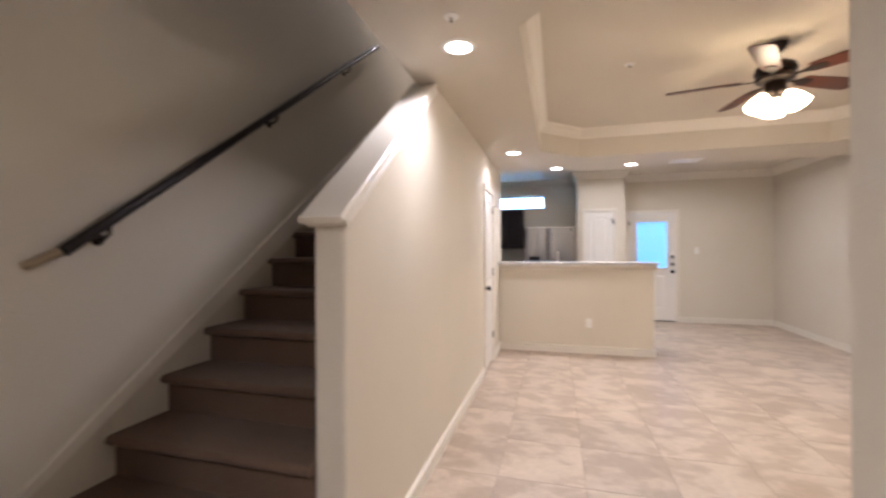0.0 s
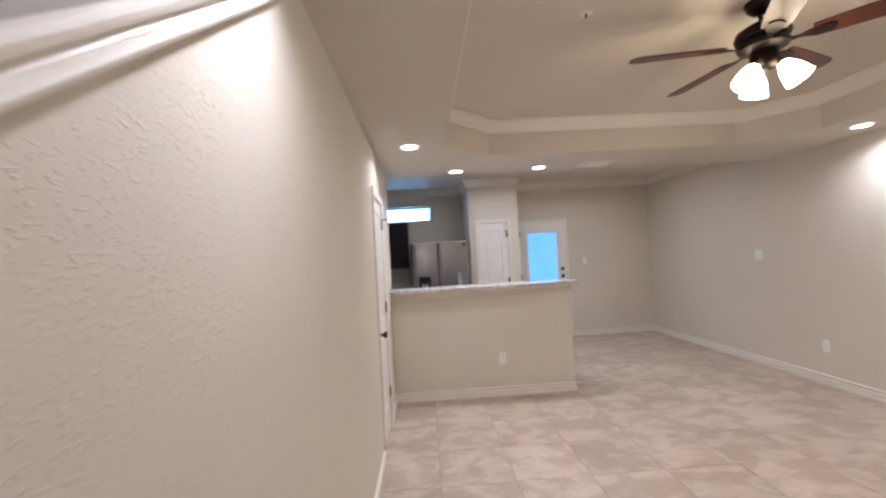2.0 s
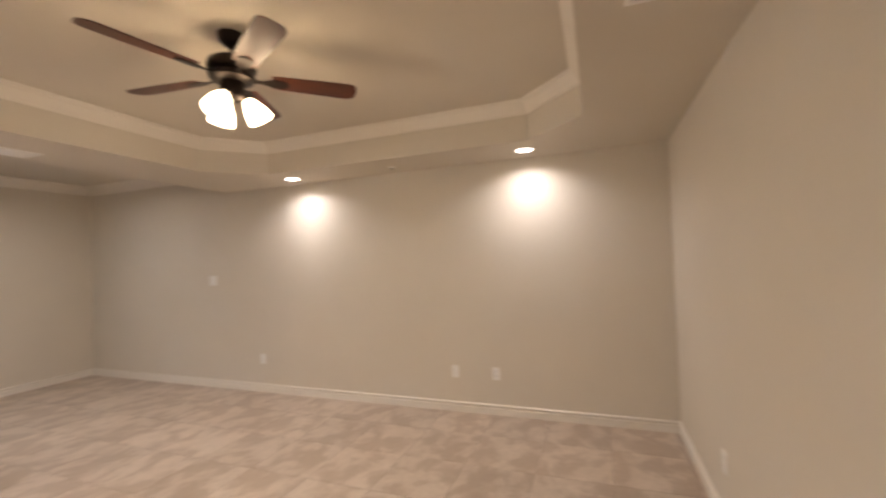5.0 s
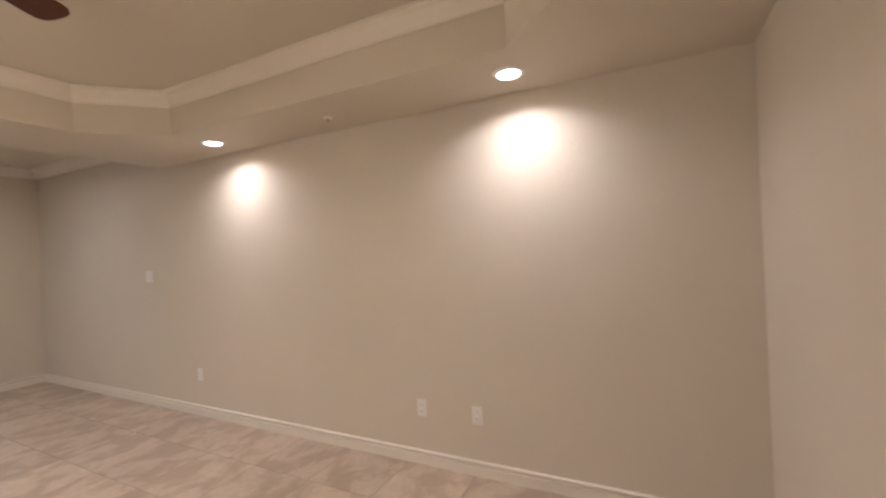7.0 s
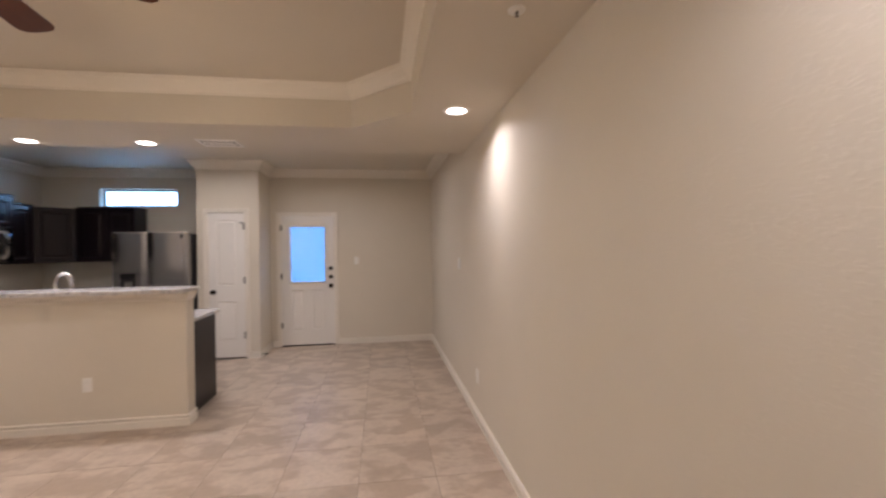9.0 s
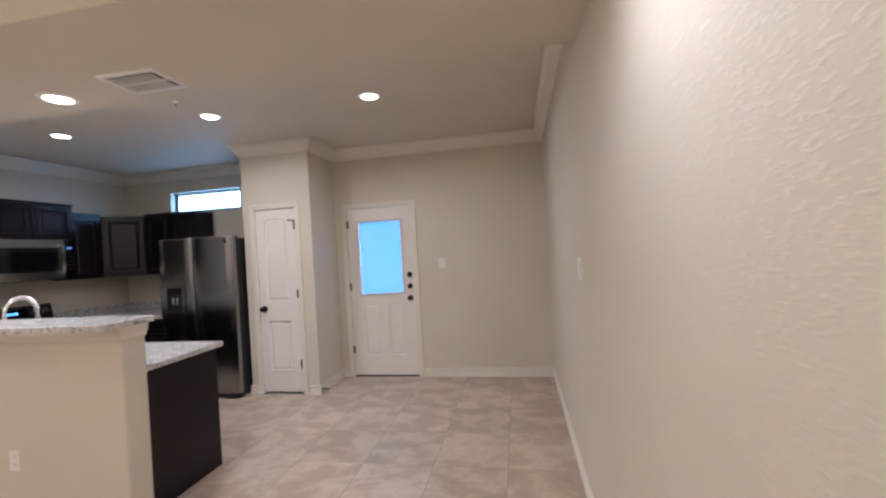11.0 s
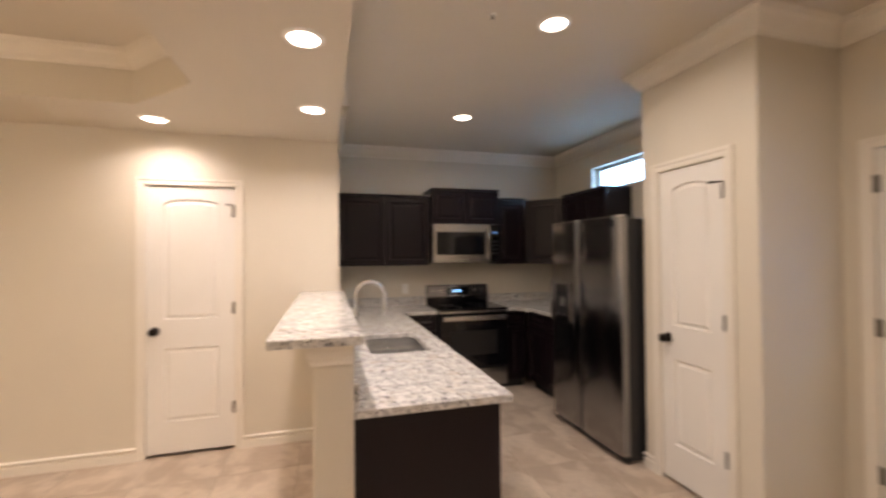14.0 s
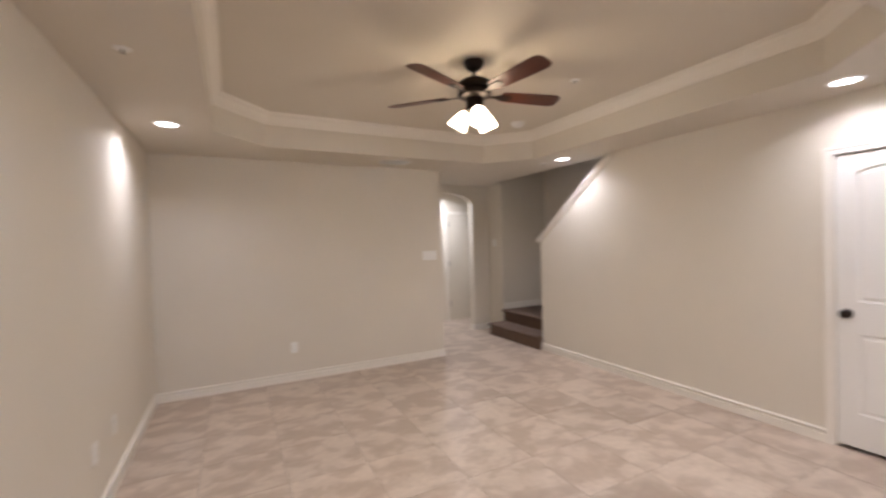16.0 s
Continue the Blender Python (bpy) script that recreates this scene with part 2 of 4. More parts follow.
def lathe(bm, prof, m=Matrix(), segs=20):
    """A profile of (radius, z) turned about z, placed by m."""
    rings = []
    for r, z in prof:
        rings.append([bm.verts.new(m @ Vector((r * math.cos(2 * math.pi * i / segs), r * math.sin(2 * math.pi * i / segs), z))) for i in range(segs)])
    for a, b in zip(rings, rings[1:]):
        for i in range(segs):
            bm.faces.new((a[i], a[(i + 1) % segs], b[(i + 1) % segs], b[i]))
    bm.faces.new(rings[0][::-1])
    bm.faces.new(rings[-1])
    return bm


def tube(bm, pts, radius, segs=10):
    """A round bar along a line of points."""
    pts, rings = [Vector(p) for p in pts], []
    for i, p in enumerate(pts):
        d = (pts[min(i + 1, len(pts) - 1)] - pts[max(i - 1, 0)]).normalized()
        q = d.to_track_quat("Z", "Y").to_matrix()
        rings.append([bm.verts.new(p + q @ Vector((radius * math.cos(2 * math.pi * j / segs), radius * math.sin(2 * math.pi * j / segs), 0))) for j in range(segs)])
    for a, b in zip(rings, rings[1:]):
        for j in range(segs):
            bm.faces.new((a[j], a[(j + 1) % segs], b[(j + 1) % segs], b[j]))
    bm.faces.new(rings[0][::-1])
    bm.faces.new(rings[-1])
    return bm


def prism(bm, outline, place, depth):
    """A flat outline of (u, v) pushed from 0 to depth; place maps (u, v, d) to the world."""
    a = [bm.verts.new(place(u, v, 0)) for u, v in outline]
    b = [bm.verts.new(place(u, v, depth)) for u, v in outline]
    n = len(outline)
    bm.faces.new(a[::-1])
    bm.faces.new(b)
    for i in range(n):
        bm.faces.new((a[i], a[(i + 1) % n], b[(i + 1) % n], b[i]))
    return bm


def mesh_from(bm, name, mat, smooth=False):
    bmesh.ops.recalc_face_normals(bm, faces=bm.faces)
    me = bpy.data.meshes.new(name)
    bm.to_mesh(me)
    bm.free()
    me.materials.append(mat)
    if smooth:
        me.shade_smooth()
        me.set_sharp_from_angle(angle=radians(40))
    return me


def part(name, bm, mat, parent=None, label="", smooth=False, m=None):
    ob = new(name, mesh_from(bm, name, mat, smooth))
    if parent:
        ob.parent = parent
    if m is not None:
        ob.matrix_basis = m
    return tagged(ob, label=label)


def structure(name, bm, mat, label, category, smooth=False):
    return tagged(part(name, bm, mat, smooth=smooth), label, category, kind="structure")


def thing(name, m, label, category, group=""):
    ob = new(name)
    ob.empty_display_size = 0.1
    ob.matrix_basis = m
    return tagged(ob, label, category, group)


# ---- the shell ----
XR, YB, YF, XK = 4.47, 7.135, -0.51, -1.29        # right, back, front walls; kitchen side wall
YK = 7.29                                        # kitchen end wall, set back behind the pantry
T = 0.12
X_ST, Y_LAND, X_HALL = -1.15, -1.25, 1.283       # stair wall, landing wall, hall wall
XP0, XP1, YP = 1.137, 1.95, 6.52                 # pantry closet
Y_SOF = 4.45                                     # where the low ceiling ends
Y_BAR, X_BAR = 4.30, 1.957                       # the breakfast-bar wall
DOOR_H = 2.04
Y_ARCH, Y_ENTRY = -1.65, -2.65

structure("wall_right", boxes((XR, YF - T, 0, XR + T, YB + T, 2.95)), WALL, "beige painted wall with trowelled texture", "wall")
structure("wall_back", boxes((XP0 + 0.1, YB, 0, 2.09, YB + T, 2.95), (2.09, YB, DOOR_H + 0.02, 2.92, YB + T, 2.95), (2.92, YB, 0, XR, YB + T, 2.95)), WALL, "beige painted end wall with an exterior door", "wall")
WX0, WX1, WZ0, WZ1 = -0.52, 0.545, 2.20, 2.475    # high kitchen window
structure("wall_kitchen_end", boxes((XK - T, YK, 0, WX0, YK + T, 2.95), (WX0, YK, 0, WX1, YK + T, WZ0), (WX0, YK, WZ1, WX1, YK + T, 2.95), (WX1, YK, 0, XP0 + 0.1, YK + T, 2.95)), WALL, "beige painted kitchen end wall with a high window", "wall")
structure("wall_kitchen", boxes((XK - T, Y_SOF - T, 0, XK, YK, 2.95)), WALL, "beige painted kitchen wall above the counters", "wall")
structure("wall_kitchen_front", boxes((XK, Y_SOF - T, 0, -0.13, Y_SOF, 2.95)), WALL, "beige painted wall beside the sink", "wall")
structure("wall_front", boxes((X_HALL, YF - T, 0, XR, YF, 2.95)), WALL, "beige painted living room wall", "wall")
structure("wall_pantry_front", boxes((XP0, YP, 0, 1.275, YP + 0.1, Z_HIGH), (1.275, YP, DOOR_H + 0.02, 1.77, YP + 0.1, Z_HIGH), (1.77, YP, 0, XP1, YP + 0.1, Z_HIGH)), WALL, "beige painted pantry front with a narrow door", "wall")
structure("wall_pantry_side", boxes((XP1 - 0.1, YP + 0.1, 0, XP1, YB, Z_HIGH)), WALL, "beige painted pantry side wall", "wall")
structure("wall_pantry_inner", boxes((XP0, YP + 0.1, 0, XP0 + 0.1, YK, 2.95)), WALL, "beige painted wall beside the refrigerator", "wall")
# closet wall: full height past the stairs, sloping half wall before
CAP0, CAPS = (-0.05, 1.520), 0.775
Y_TOP = CAP0[0] + (Z_SOFFIT - CAP0[1]) / CAPS
bm = bmesh.new()
prism(bm, [(CAP0[0], 0), (3.035, 0), (3.035, DOOR_H + 0.02), (3.67, DOOR_H + 0.02), (3.67, 0), (Y_SOF, 0), (Y_SOF, 2.95), (Y_TOP, 2.95), (Y_TOP, Z_SOFFIT), CAP0], lambda u, v, d: (-0.13 + d, u, v), 0.13)
bmesh.ops.bevel(bm, geom=[e for e in bm.edges if all(abs(v.co.y - CAP0[0]) < 1e-5 for v in e.verts) and abs(e.verts[0].co.z - e.verts[1].co.z) > 1], offset=0.016, segments=4, affect="EDGES", profile=0.5)
structure("wall_left", bm, WALL, "beige painted wall sloping down beside the stairs", "wall")
structure("wall_bar", boxes((0.0, Y_BAR, 0, X_BAR, Y_SOF, 1.17), bevel=0.012), WALL, "beige painted half wall under the breakfast bar", "half wall")
# stairwell
structure("wall_stairs", boxes((X_ST - T, Y_LAND - T, 0, X_ST, Y_SOF - T, Z_UP)), WALL, "beige painted stairwell wall with a handrail", "wall")
structure("wall_landing", boxes((X_ST, Y_LAND - T, 0, -0.22, Y_LAND, Z_UP), (-0.22 - T, Y_ARCH, 0, -0.22, Y_LAND - T, Z_SOFFIT)), WALL, "beige painted wall behind the stair landing", "wall")
structure("wall_stairs_upper", boxes((-0.10, Y_LAND, 2.60, 0.0, CAP0[0] + 1.19, Z_UP), (-0.13, Y_TOP, 2.95, 0.0, Y_SOF - T, Z_UP), (X_ST, 4.2, 2.9, -0.13, Y_SOF - T, Z_UP)), WALL, "beige painted upper stairwell wall", "wall")
structure("ceiling_stairs", boxes((X_ST - T, Y_LAND - T, Z_UP, 0.0, Y_SOF, Z_UP + 0.1)), CEIL, "beige stairwell ceiling", "ceiling")
# unseen walls under the stairs, added to keep the shut closet door's gap dark
structure("closet_light_block", boxes((-0.80, 2.93, 0, -0.75, 3.80, 2.30), (-0.75, 2.93, 0, -0.13, 2.98, 2.30), (-0.75, 3.75, 0, -0.13, 3.80, 2.30), (-0.80, 2.93, 2.30, -0.13, 3.80, 2.34)), WALL, "unseen beige walls under the stairs, blocking light behind the closet door", "wall")
# hall and arch
HD0, HD1 = -1.40, -0.76
structure("wall_hall", boxes((X_HALL, HD1 + 0.02, 0, X_HALL + T, YF - T, 2.6), (X_HALL, HD0 - 0.02, DOOR_H + 0.02, X_HALL + T, HD1 + 0.02, 2.6), (X_HALL, Y_ENTRY, 0, X_HALL + T, HD0 - 0.02, 2.6)), WALL, "beige painted hall wall with a door", "wall")
bm = bmesh.new()
arc = [(0.67 + 0.57 * math.cos(a), 2.13 + 0.20 * math.sin(a)) for a in [math.pi * i / 24 for i in range(25)]]
prism(bm, [(X_HALL, 0), (X_HALL, 2.6), (-0.34, 2.6), (-0.34, 0), (0.10, 0)] + arc[::-1] + [(1.24, 0)], lambda u, v, d: (u, Y_ARCH - T + d, v), T)
structure("wall_arch", bm, WALL, "beige painted wall with an arched opening", "wall")
structure("wall_entry", boxes((-1.6, Y_ENTRY - T, 0, X_HALL + T, Y_ENTRY, 2.6), (-1.6 - T, Y_ENTRY - T, 0, -1.6, Y_ARCH, 2.6), (-1.6, Y_ARCH - T, 0, -0.34, Y_ARCH, 2.6)), WALL, "beige painted entry wall", "wall")

# ceilings: the low one with a chamfered tray, the high slab over all
TX0, TX1, TY0, TY1, CH = 0.60, 3.87, 0.14, 3.64, 0.43
OCT = [(TX0 + CH, TY0), (TX1 - CH, TY0), (TX1, TY0 + CH), (TX1, TY1 - CH), (TX1 - CH, TY1), (TX0 + CH, TY1), (TX0, TY1 - CH), (TX0, TY0 + CH)]
bm = bmesh.new()
o = [bm.verts.new((*p, Z_SOFFIT)) for p in ((0, YF), (XR, YF), (XR, Y_SOF), (0, Y_SOF))]
q = [bm.verts.new((*p, Z_SOFFIT)) for p in OCT]
u = [bm.verts.new((*p, Z_HIGH + 0.01)) for p in OCT]
for i in range(4):
    bm.faces.new((o[i], o[(i + 1) % 4], q[2 * i + 1], q[2 * i]))
    bm.faces.new((o[i], q[2 * i], q[2 * i - 1]))
for i in range(8):
    bm.faces.new((q[i], q[(i + 1) % 8], u[(i + 1) % 8], u[i]))
n0, n1 = bm.verts.new((0, Y_SOF, Z_HIGH + 0.01)), bm.verts.new((XR, Y_SOF, Z_HIGH + 0.01))
bm.faces.new((o[3], o[2], n1, n0))
structure("ceiling_tray", bm, CEIL, "beige dropped ceiling round a chamfered tray", "ceiling")
structure("ceiling", boxes((-0.001, YF - T, Z_HIGH, XR + T, Y_SOF - 0.001, Z_HIGH + 0.12), (XK - T, Y_SOF - 0.001, Z_HIGH, XR + T, YK + T, Z_HIGH + 0.12)), CEIL, "beige painted flat ceiling", "ceiling")
structure("ceiling_hall", boxes((-0.10, Y_LAND, Z_SOFFIT, X_HALL, YF, 2.6), (-0.22, Y_ARCH, Z_SOFFIT, X_HALL, Y_LAND, 2.6), (-0.10, YF, Z_SOFFIT, 0.0, Y_TOP, 2.6)), CEIL, "beige painted hall ceiling", "ceiling")
structure("ceiling_entry", boxes((-1.6, Y_ENTRY, 2.5, X_HALL, Y_ARCH - T, 2.6)), CEIL, "beige painted entry ceiling", "ceiling")

# mouldings
BASE = [(0, 0), (0.015, 0), (0.015, 0.058), (0.012, 0.062), (0.004, 0.064), (0.004, 0.074), (0.011, 0.080), (0.018, 0.083), (0.018, 0.091), (0.010, 0.097), (0, 0.098)]
CROWN = [(0, -0.125), (0.010, -0.125), (0.014, -0.108), (0.030, -0.090), (0.058, -0.042), (0.078, -0.026), (0.082, -0.010), (0.092, -0.010), (0.092, 0.0), (0, 0)]


def base_run(*path):
    b = bmesh.new()
    sweep(b, path, BASE)
    structure("baseboard", b, TRIM, "cream painted stepped baseboard", "baseboard")


base_run((X_HALL, -0.69), (X_HALL, YF), (XR, YF), (XR, YB), (2.975, YB))
base_run((2.035, YB), (XP1, YB), (XP1, YP), (1.83, YP))
base_run((1.215, YP), (XP0, YP), (XP0, YP + 0.3))
base_run((X_BAR, Y_SOF), (X_BAR, Y_BAR), (0, Y_BAR), (0, 3.712))
base_run((0, 2.993), (0, CAP0[0]))
base_run((-0.22, Y_LAND - 0.02), (-0.22, Y_ARCH), (0.10, Y_ARCH), (0.10, Y_ARCH - T))
base_run((X_HALL, Y_ENTRY), (X_HALL, HD0 - 0.085))
bm = bmesh.new()
sweep(bm, [(XR, Y_SOF), (XR, YB), (XP1, YB), (XP1, YP), (XP0, YP), (XP0, YK), (XK, YK), (XK, Y_SOF), (-0.0, Y_SOF)], [(a, Z_HIGH + b) for a, b in CROWN])
structure("crown_moulding", bm, TRIM, "cream painted crown moulding round the kitchen and dining ceiling", "trim")
bm = bmesh.new()
sweep(bm, OCT, [(a * 0.85, Z_HIGH + b * 0.85) for a, b in CROWN], closed=True)
structure("crown_moulding_tray", bm, TRIM, "cream painted crown moulding inside the tray ceiling", "trim")
# cap and apron moulding on the sloping half wall
cs, sn = math.cos(math.atan(CAPS)), math.sin(math.atan(CAPS))
L = (Y_TOP - CAP0[0]) / cs


def slope(s, x, h):
    return (x, CAP0[0] + s * cs - h * sn, CAP0[1] + s * sn + h * cs)


def sloped(outline, s0, flip=False):
    """A moulding of (x, height) run up the slope from s0, cut square at its foot and plumb at the ceiling."""
    b = bmesh.new()
    side = (lambda x: -0.13 - x) if flip else (lambda x: x)
    r0 = [b.verts.new(slope(s0, side(x), h)) for x, h in outline]
    r1 = [b.verts.new(slope(L + h * sn / cs, side(x), h)) for x, h in outline]
    for i in range(len(outline)):
        j = (i + 1) % len(outline)
        b.faces.new((r0[i], r0[j], r1[j], r1[i]))
    b.faces.new(r0[::-1])
    b.faces.new(r1)
    return b


CAP_PROFILE = [(-0.150, 0.0), (-0.156, 0.005), (-0.158, 0.012), (-0.156, 0.022), (-0.150, 0.028), (0.020, 0.028), (0.026, 0.022), (0.028, 0.012), (0.026, 0.005), (0.020, 0.0)]
APRON = [(0.001, 0.0), (0.010, 0.0), (0.010, -0.008), (0.013, -0.013), (0.013, -0.020), (0.020, -0.024), (0.022, -0.030), (0.019, -0.036), (0.010, -0.040), (0.001, -0.041)]
cap = structure("half_wall_cap", sloped(CAP_PROFILE, -0.062), TRIM, "cream painted sloping cap on the stair half wall", "trim")
part("apron_moulding", sloped(APRON, -0.012), TRIM, cap)
part("apron_moulding", sloped(APRON, -0.012, True), TRIM, cap)
bm = bmesh.new()
END_APRON = [(-0.049, 0.0), (-0.049, -0.048), (-0.058, -0.047), (-0.066, -0.041), (-0.068, -0.034), (-0.064, -0.029), (-0.070, -0.024), (-0.078, -0.021), (-0.078, -0.018)]
prism(bm, END_APRON, lambda u, v, d: (-0.150 + d, u, CAP0[1] + v), 0.170)
part("end_apron", bm, TRIM, cap)

# ---- stairs ----
RISE, RUN, Y_N3 = 0.19, 0.265, -0.045
stairs = tagged(new("staircase"), "brown carpeted staircase turning off a low landing", "stairs", kind="structure")


def tread(name, edge0, way, depth, lo, hi, side0, side1, rise_axis):
    """A carpeted step: riser, rounded nosing over it, flat top."""
    b = bmesh.new()
    n = [(0.0, lo), (0.0, hi - 0.045)]
    n += [(-0.024 + 0.022 * math.cos(a), hi - 0.022 + 0.022 * math.sin(a)) for a in [radians(d) for d in (-70, -110, -150, -180, -210, -240, -270)]]
    n += [(depth, hi), (depth, lo)]
    if rise_axis == "y":
        prism(b, n, lambda u, v, d: (side0 + d * (side1 - side0), edge0 + way * u, v), 1.0)
    else:
        prism(b, n, lambda u, v, d: (edge0 + way * u, side0 + d * (side1 - side0), v), 1.0)
    return part(name, b, CARPET, stairs, smooth=True)


tread("step", 0.05, -1, 0.30, 0, RISE, Y_LAND, CAP0[0] - 0.004, "x")
tread("landing", -0.23, -1, -0.23 - X_ST, 0, 2 * RISE, Y_LAND, Y_N3 + 0.03, "x")
for k in range(3, 16):
    tread("step", Y_N3 + (k - 3) * RUN, 1, RUN + 0.03 if k < 15 else 1.0, max(0.0, (k - 2) * RISE), k * RISE, X_ST, -0.13, "y")
bm = bmesh.new()
prism(bm, [(-0.53, 0.36), (-0.53, 0.40), (3.2, 0.60 + 3.45 * 0.715), (3.2, 0.3 + 3.45 * 0.715)], lambda u, v, d: (X_ST + d, u, v), 0.018)
box(bm, X_ST, Y_LAND + 0.016, 2 * RISE, X_ST + 0.016, -0.53, 2 * RISE + 0.10)
box(bm, X_ST, Y_LAND, 2 * RISE, -0.222, Y_LAND + 0.016, 2 * RISE + 0.10)
part("skirt_board", bm, TRIM, stairs, "cream painted skirt board")

rail = thing("handrail", Matrix(), "dark stained round wooden handrail on bronze brackets", "handrail")
ra, rb = Vector((-1.075, -0.29, 1.385)), Vector((-1.075, 2.62, 3.548))
bm = bmesh.new()
tube(bm, [ra, rb], 0.024, 14)
part("bar", bm, RAIL, rail, smooth=True)
part("end_block", tube(bmesh.new(), [ra + Vector((0, -0.004, 0)), (X_ST, -0.37, 1.33)], 0.017, 10), paint("pale_wood_return", (0.45, 0.36, 0.25), 0.5), rail, "pale wooden return into the wall", True)
for f in (0.06, 0.44, 0.80):
    p = ra.lerp(rb, f)
    bm = tube(bmesh.new(), [p + Vector((0, 0, -0.02)), p + Vector((-0.005, 0, -0.055)), p + Vector((-0.03, 0, -0.075)), (X_ST + 0.004, p.y, p.z - 0.08)], 0.008, 8)
    lathe(bm, [(0.028, 0.0), (0.026, 0.006), (0.012, 0.009)], pose(X_ST, p.y, p.z - 0.08, 0, 90, 0), 14)
    part("bracket", bm, BRONZE, rail, smooth=True)


# ---- doors ----
def sunk_front(bm, w, h, panels, z0=0.0, y=0.0, thick=0.035, holes=(), depth=0.012):
    """A slab whose front (towards -y) has sunk, bevelled panels; holes go right through."""
    outer = [(0, z0), (w, z0), (w, z0 + h), (0, z0 + h)]
    edges = []
    loops = []
    for loop in [outer, *panels, *holes]:
        vs = [bm.verts.new((u, y, v)) for u, v in loop]
        loops.append(vs)
        edges += [bm.edges.new((vs[i], vs[(i + 1) % len(vs)])) for i in range(len(vs))]
    bmesh.ops.triangle_fill(bm, edges=edges, use_beauty=True)
    for loop in panels:
        r = sweep(bm, loop, [(0, 0), (0.006, depth), (0.014, depth + 0.001), (0.034, depth * 0.3)], closed=True, place=lambda p, d: (p[0], y + d, p[1]))
        bm.faces.new([ring[-1] for ring in r])
    for loop in (outer, *holes):
        f = [bm.verts.new((u, y, v)) for u, v in loop]
        k = [bm.verts.new((u, y + thick, v)) for u, v in loop]
        for i in range(len(loop)):
            j = (i + 1) % len(loop)
            bm.faces.new((f[i], f[j], k[j], k[i]))
        if loop is outer and not holes:
            bm.faces.new(k)
    bmesh.ops.remove_doubles(bm, verts=bm.verts, dist=1e-5)
    return bm


def rect(u0, v0, u1, v1):
    return [(u0, v0), (u1, v0), (u1, v1), (u0, v1)]


def arched(u0, v0, u1, v1, rise):
    return [(u0, v0), (u1, v0)] + [((u0 + u1) / 2 + (u1 - u0) / 2 * math.cos(math.pi * i / 12), v1 + rise * math.sin(math.pi * i / 12)) for i in range(13)]


CASING = [(0.0, 0.0), (0.0, -0.009), (0.008, -0.013), (0.030, -0.013), (0.040, -0.018), (0.057, -0.018), (0.057, 0.0)]


def door_frame(parent, w, h):
    b = bmesh.new()
    sweep(b, [(-0.004, 0), (-0.004, h + 0.006), (w + 0.004, h + 0.006), (w + 0.004, 0)], CASING, place=lambda p, d: (p[0], d, p[1]))
    part("casing", b, TRIM, parent)
    b = boxes((-0.016, 0.0, 0, -0.004, 0.10, h + 0.018), (w + 0.004, 0.0, 0, w + 0.016, 0.10, h + 0.018), (-0.004, 0.0, h + 0.006, w + 0.004, 0.10, h + 0.018))
    box(b, -0.004, 0.054, 0, 0.01, 0.080, h - 0.010)
    box(b, w - 0.01, 0.054, 0, w + 0.004, 0.080, h - 0.010)
    box(b, -0.004, 0.054, h - 0.010, w + 0.004, 0.080, h + 0.006)
    part("jamb", b, TRIM, parent)


def knob(parent, u, v, mat=BRONZE, deadbolt=False, name="door_knob"):
    prof = [(0.033, 0), (0.033, 0.006), (0.027, 0.010), (0.012, 0.012), (0.012, 0.030), (0.022, 0.036), (0.028, 0.046), (0.027, 0.056), (0.018, 0.062), (0.002, 0.064)]
    if deadbolt:
        prof = [(0.032, 0), (0.032, 0.008), (0.028, 0.016), (0.024, 0.020), (0.002, 0.021)]
    b = lathe(bmesh.new(), prof, pose(u, 0.003, v, 90, 0, 0), 20)
    if deadbolt:
        box(b, u - 0.004, -0.040, v - 0.014, u + 0.004, -0.016, v + 0.014, bevel=0.003)
    part(name, b, mat, parent, "dark bronze knob", True)


def hinges(parent, u, mat, stop=0):
    for v in (0.33, 1.10, 1.855):
        b = lathe(bmesh.new(), [(0.0075, -0.045), (0.0075, 0.045), (0.004, 0.052)], pose(u, -0.006, v), 10)
        box(b, u - 0.020, -0.001, v - 0.044, u + 0.020, 0.002, v + 0.044)
        h = part("hinge", b, mat, parent)
        if stop and v > 1.5:
            b = tube(bmesh.new(), [(u, -0.008, v + 0.05), (u + stop * 0.035, -0.045, v + 0.05), (u + stop * 0.05, -0.05, v + 0.05)], 0.005, 8)
            lathe(b, [(0.010, 0), (0.010, 0.012)], pose(u + stop * 0.05, -0.05, v + 0.05, 0, 90, 0), 10)
            part("hinge_stop", b, mat, h)


def panel_door(name, m, w, label, knob_u, hinge_u, mat=NICKEL, stop=0):
    d = tagged(new(name), label, "door", kind="structure")
    d.matrix_basis = m
    s = 0.115 if w > 0.55 else 0.10
    b = sunk_front(bmesh.new(), w, DOOR_H - 0.028, [rect(s, 0.26, w - s, 0.81), arched(s, 1.03, w - s, 1.90, 0.045)], 0.028, 0.004)
    part("slab", b, DOORP, d)
    door_frame(d, w, DOOR_H)
    knob(d, knob_u, 0.945)
    hinges(d, hinge_u, mat, stop)
    return d


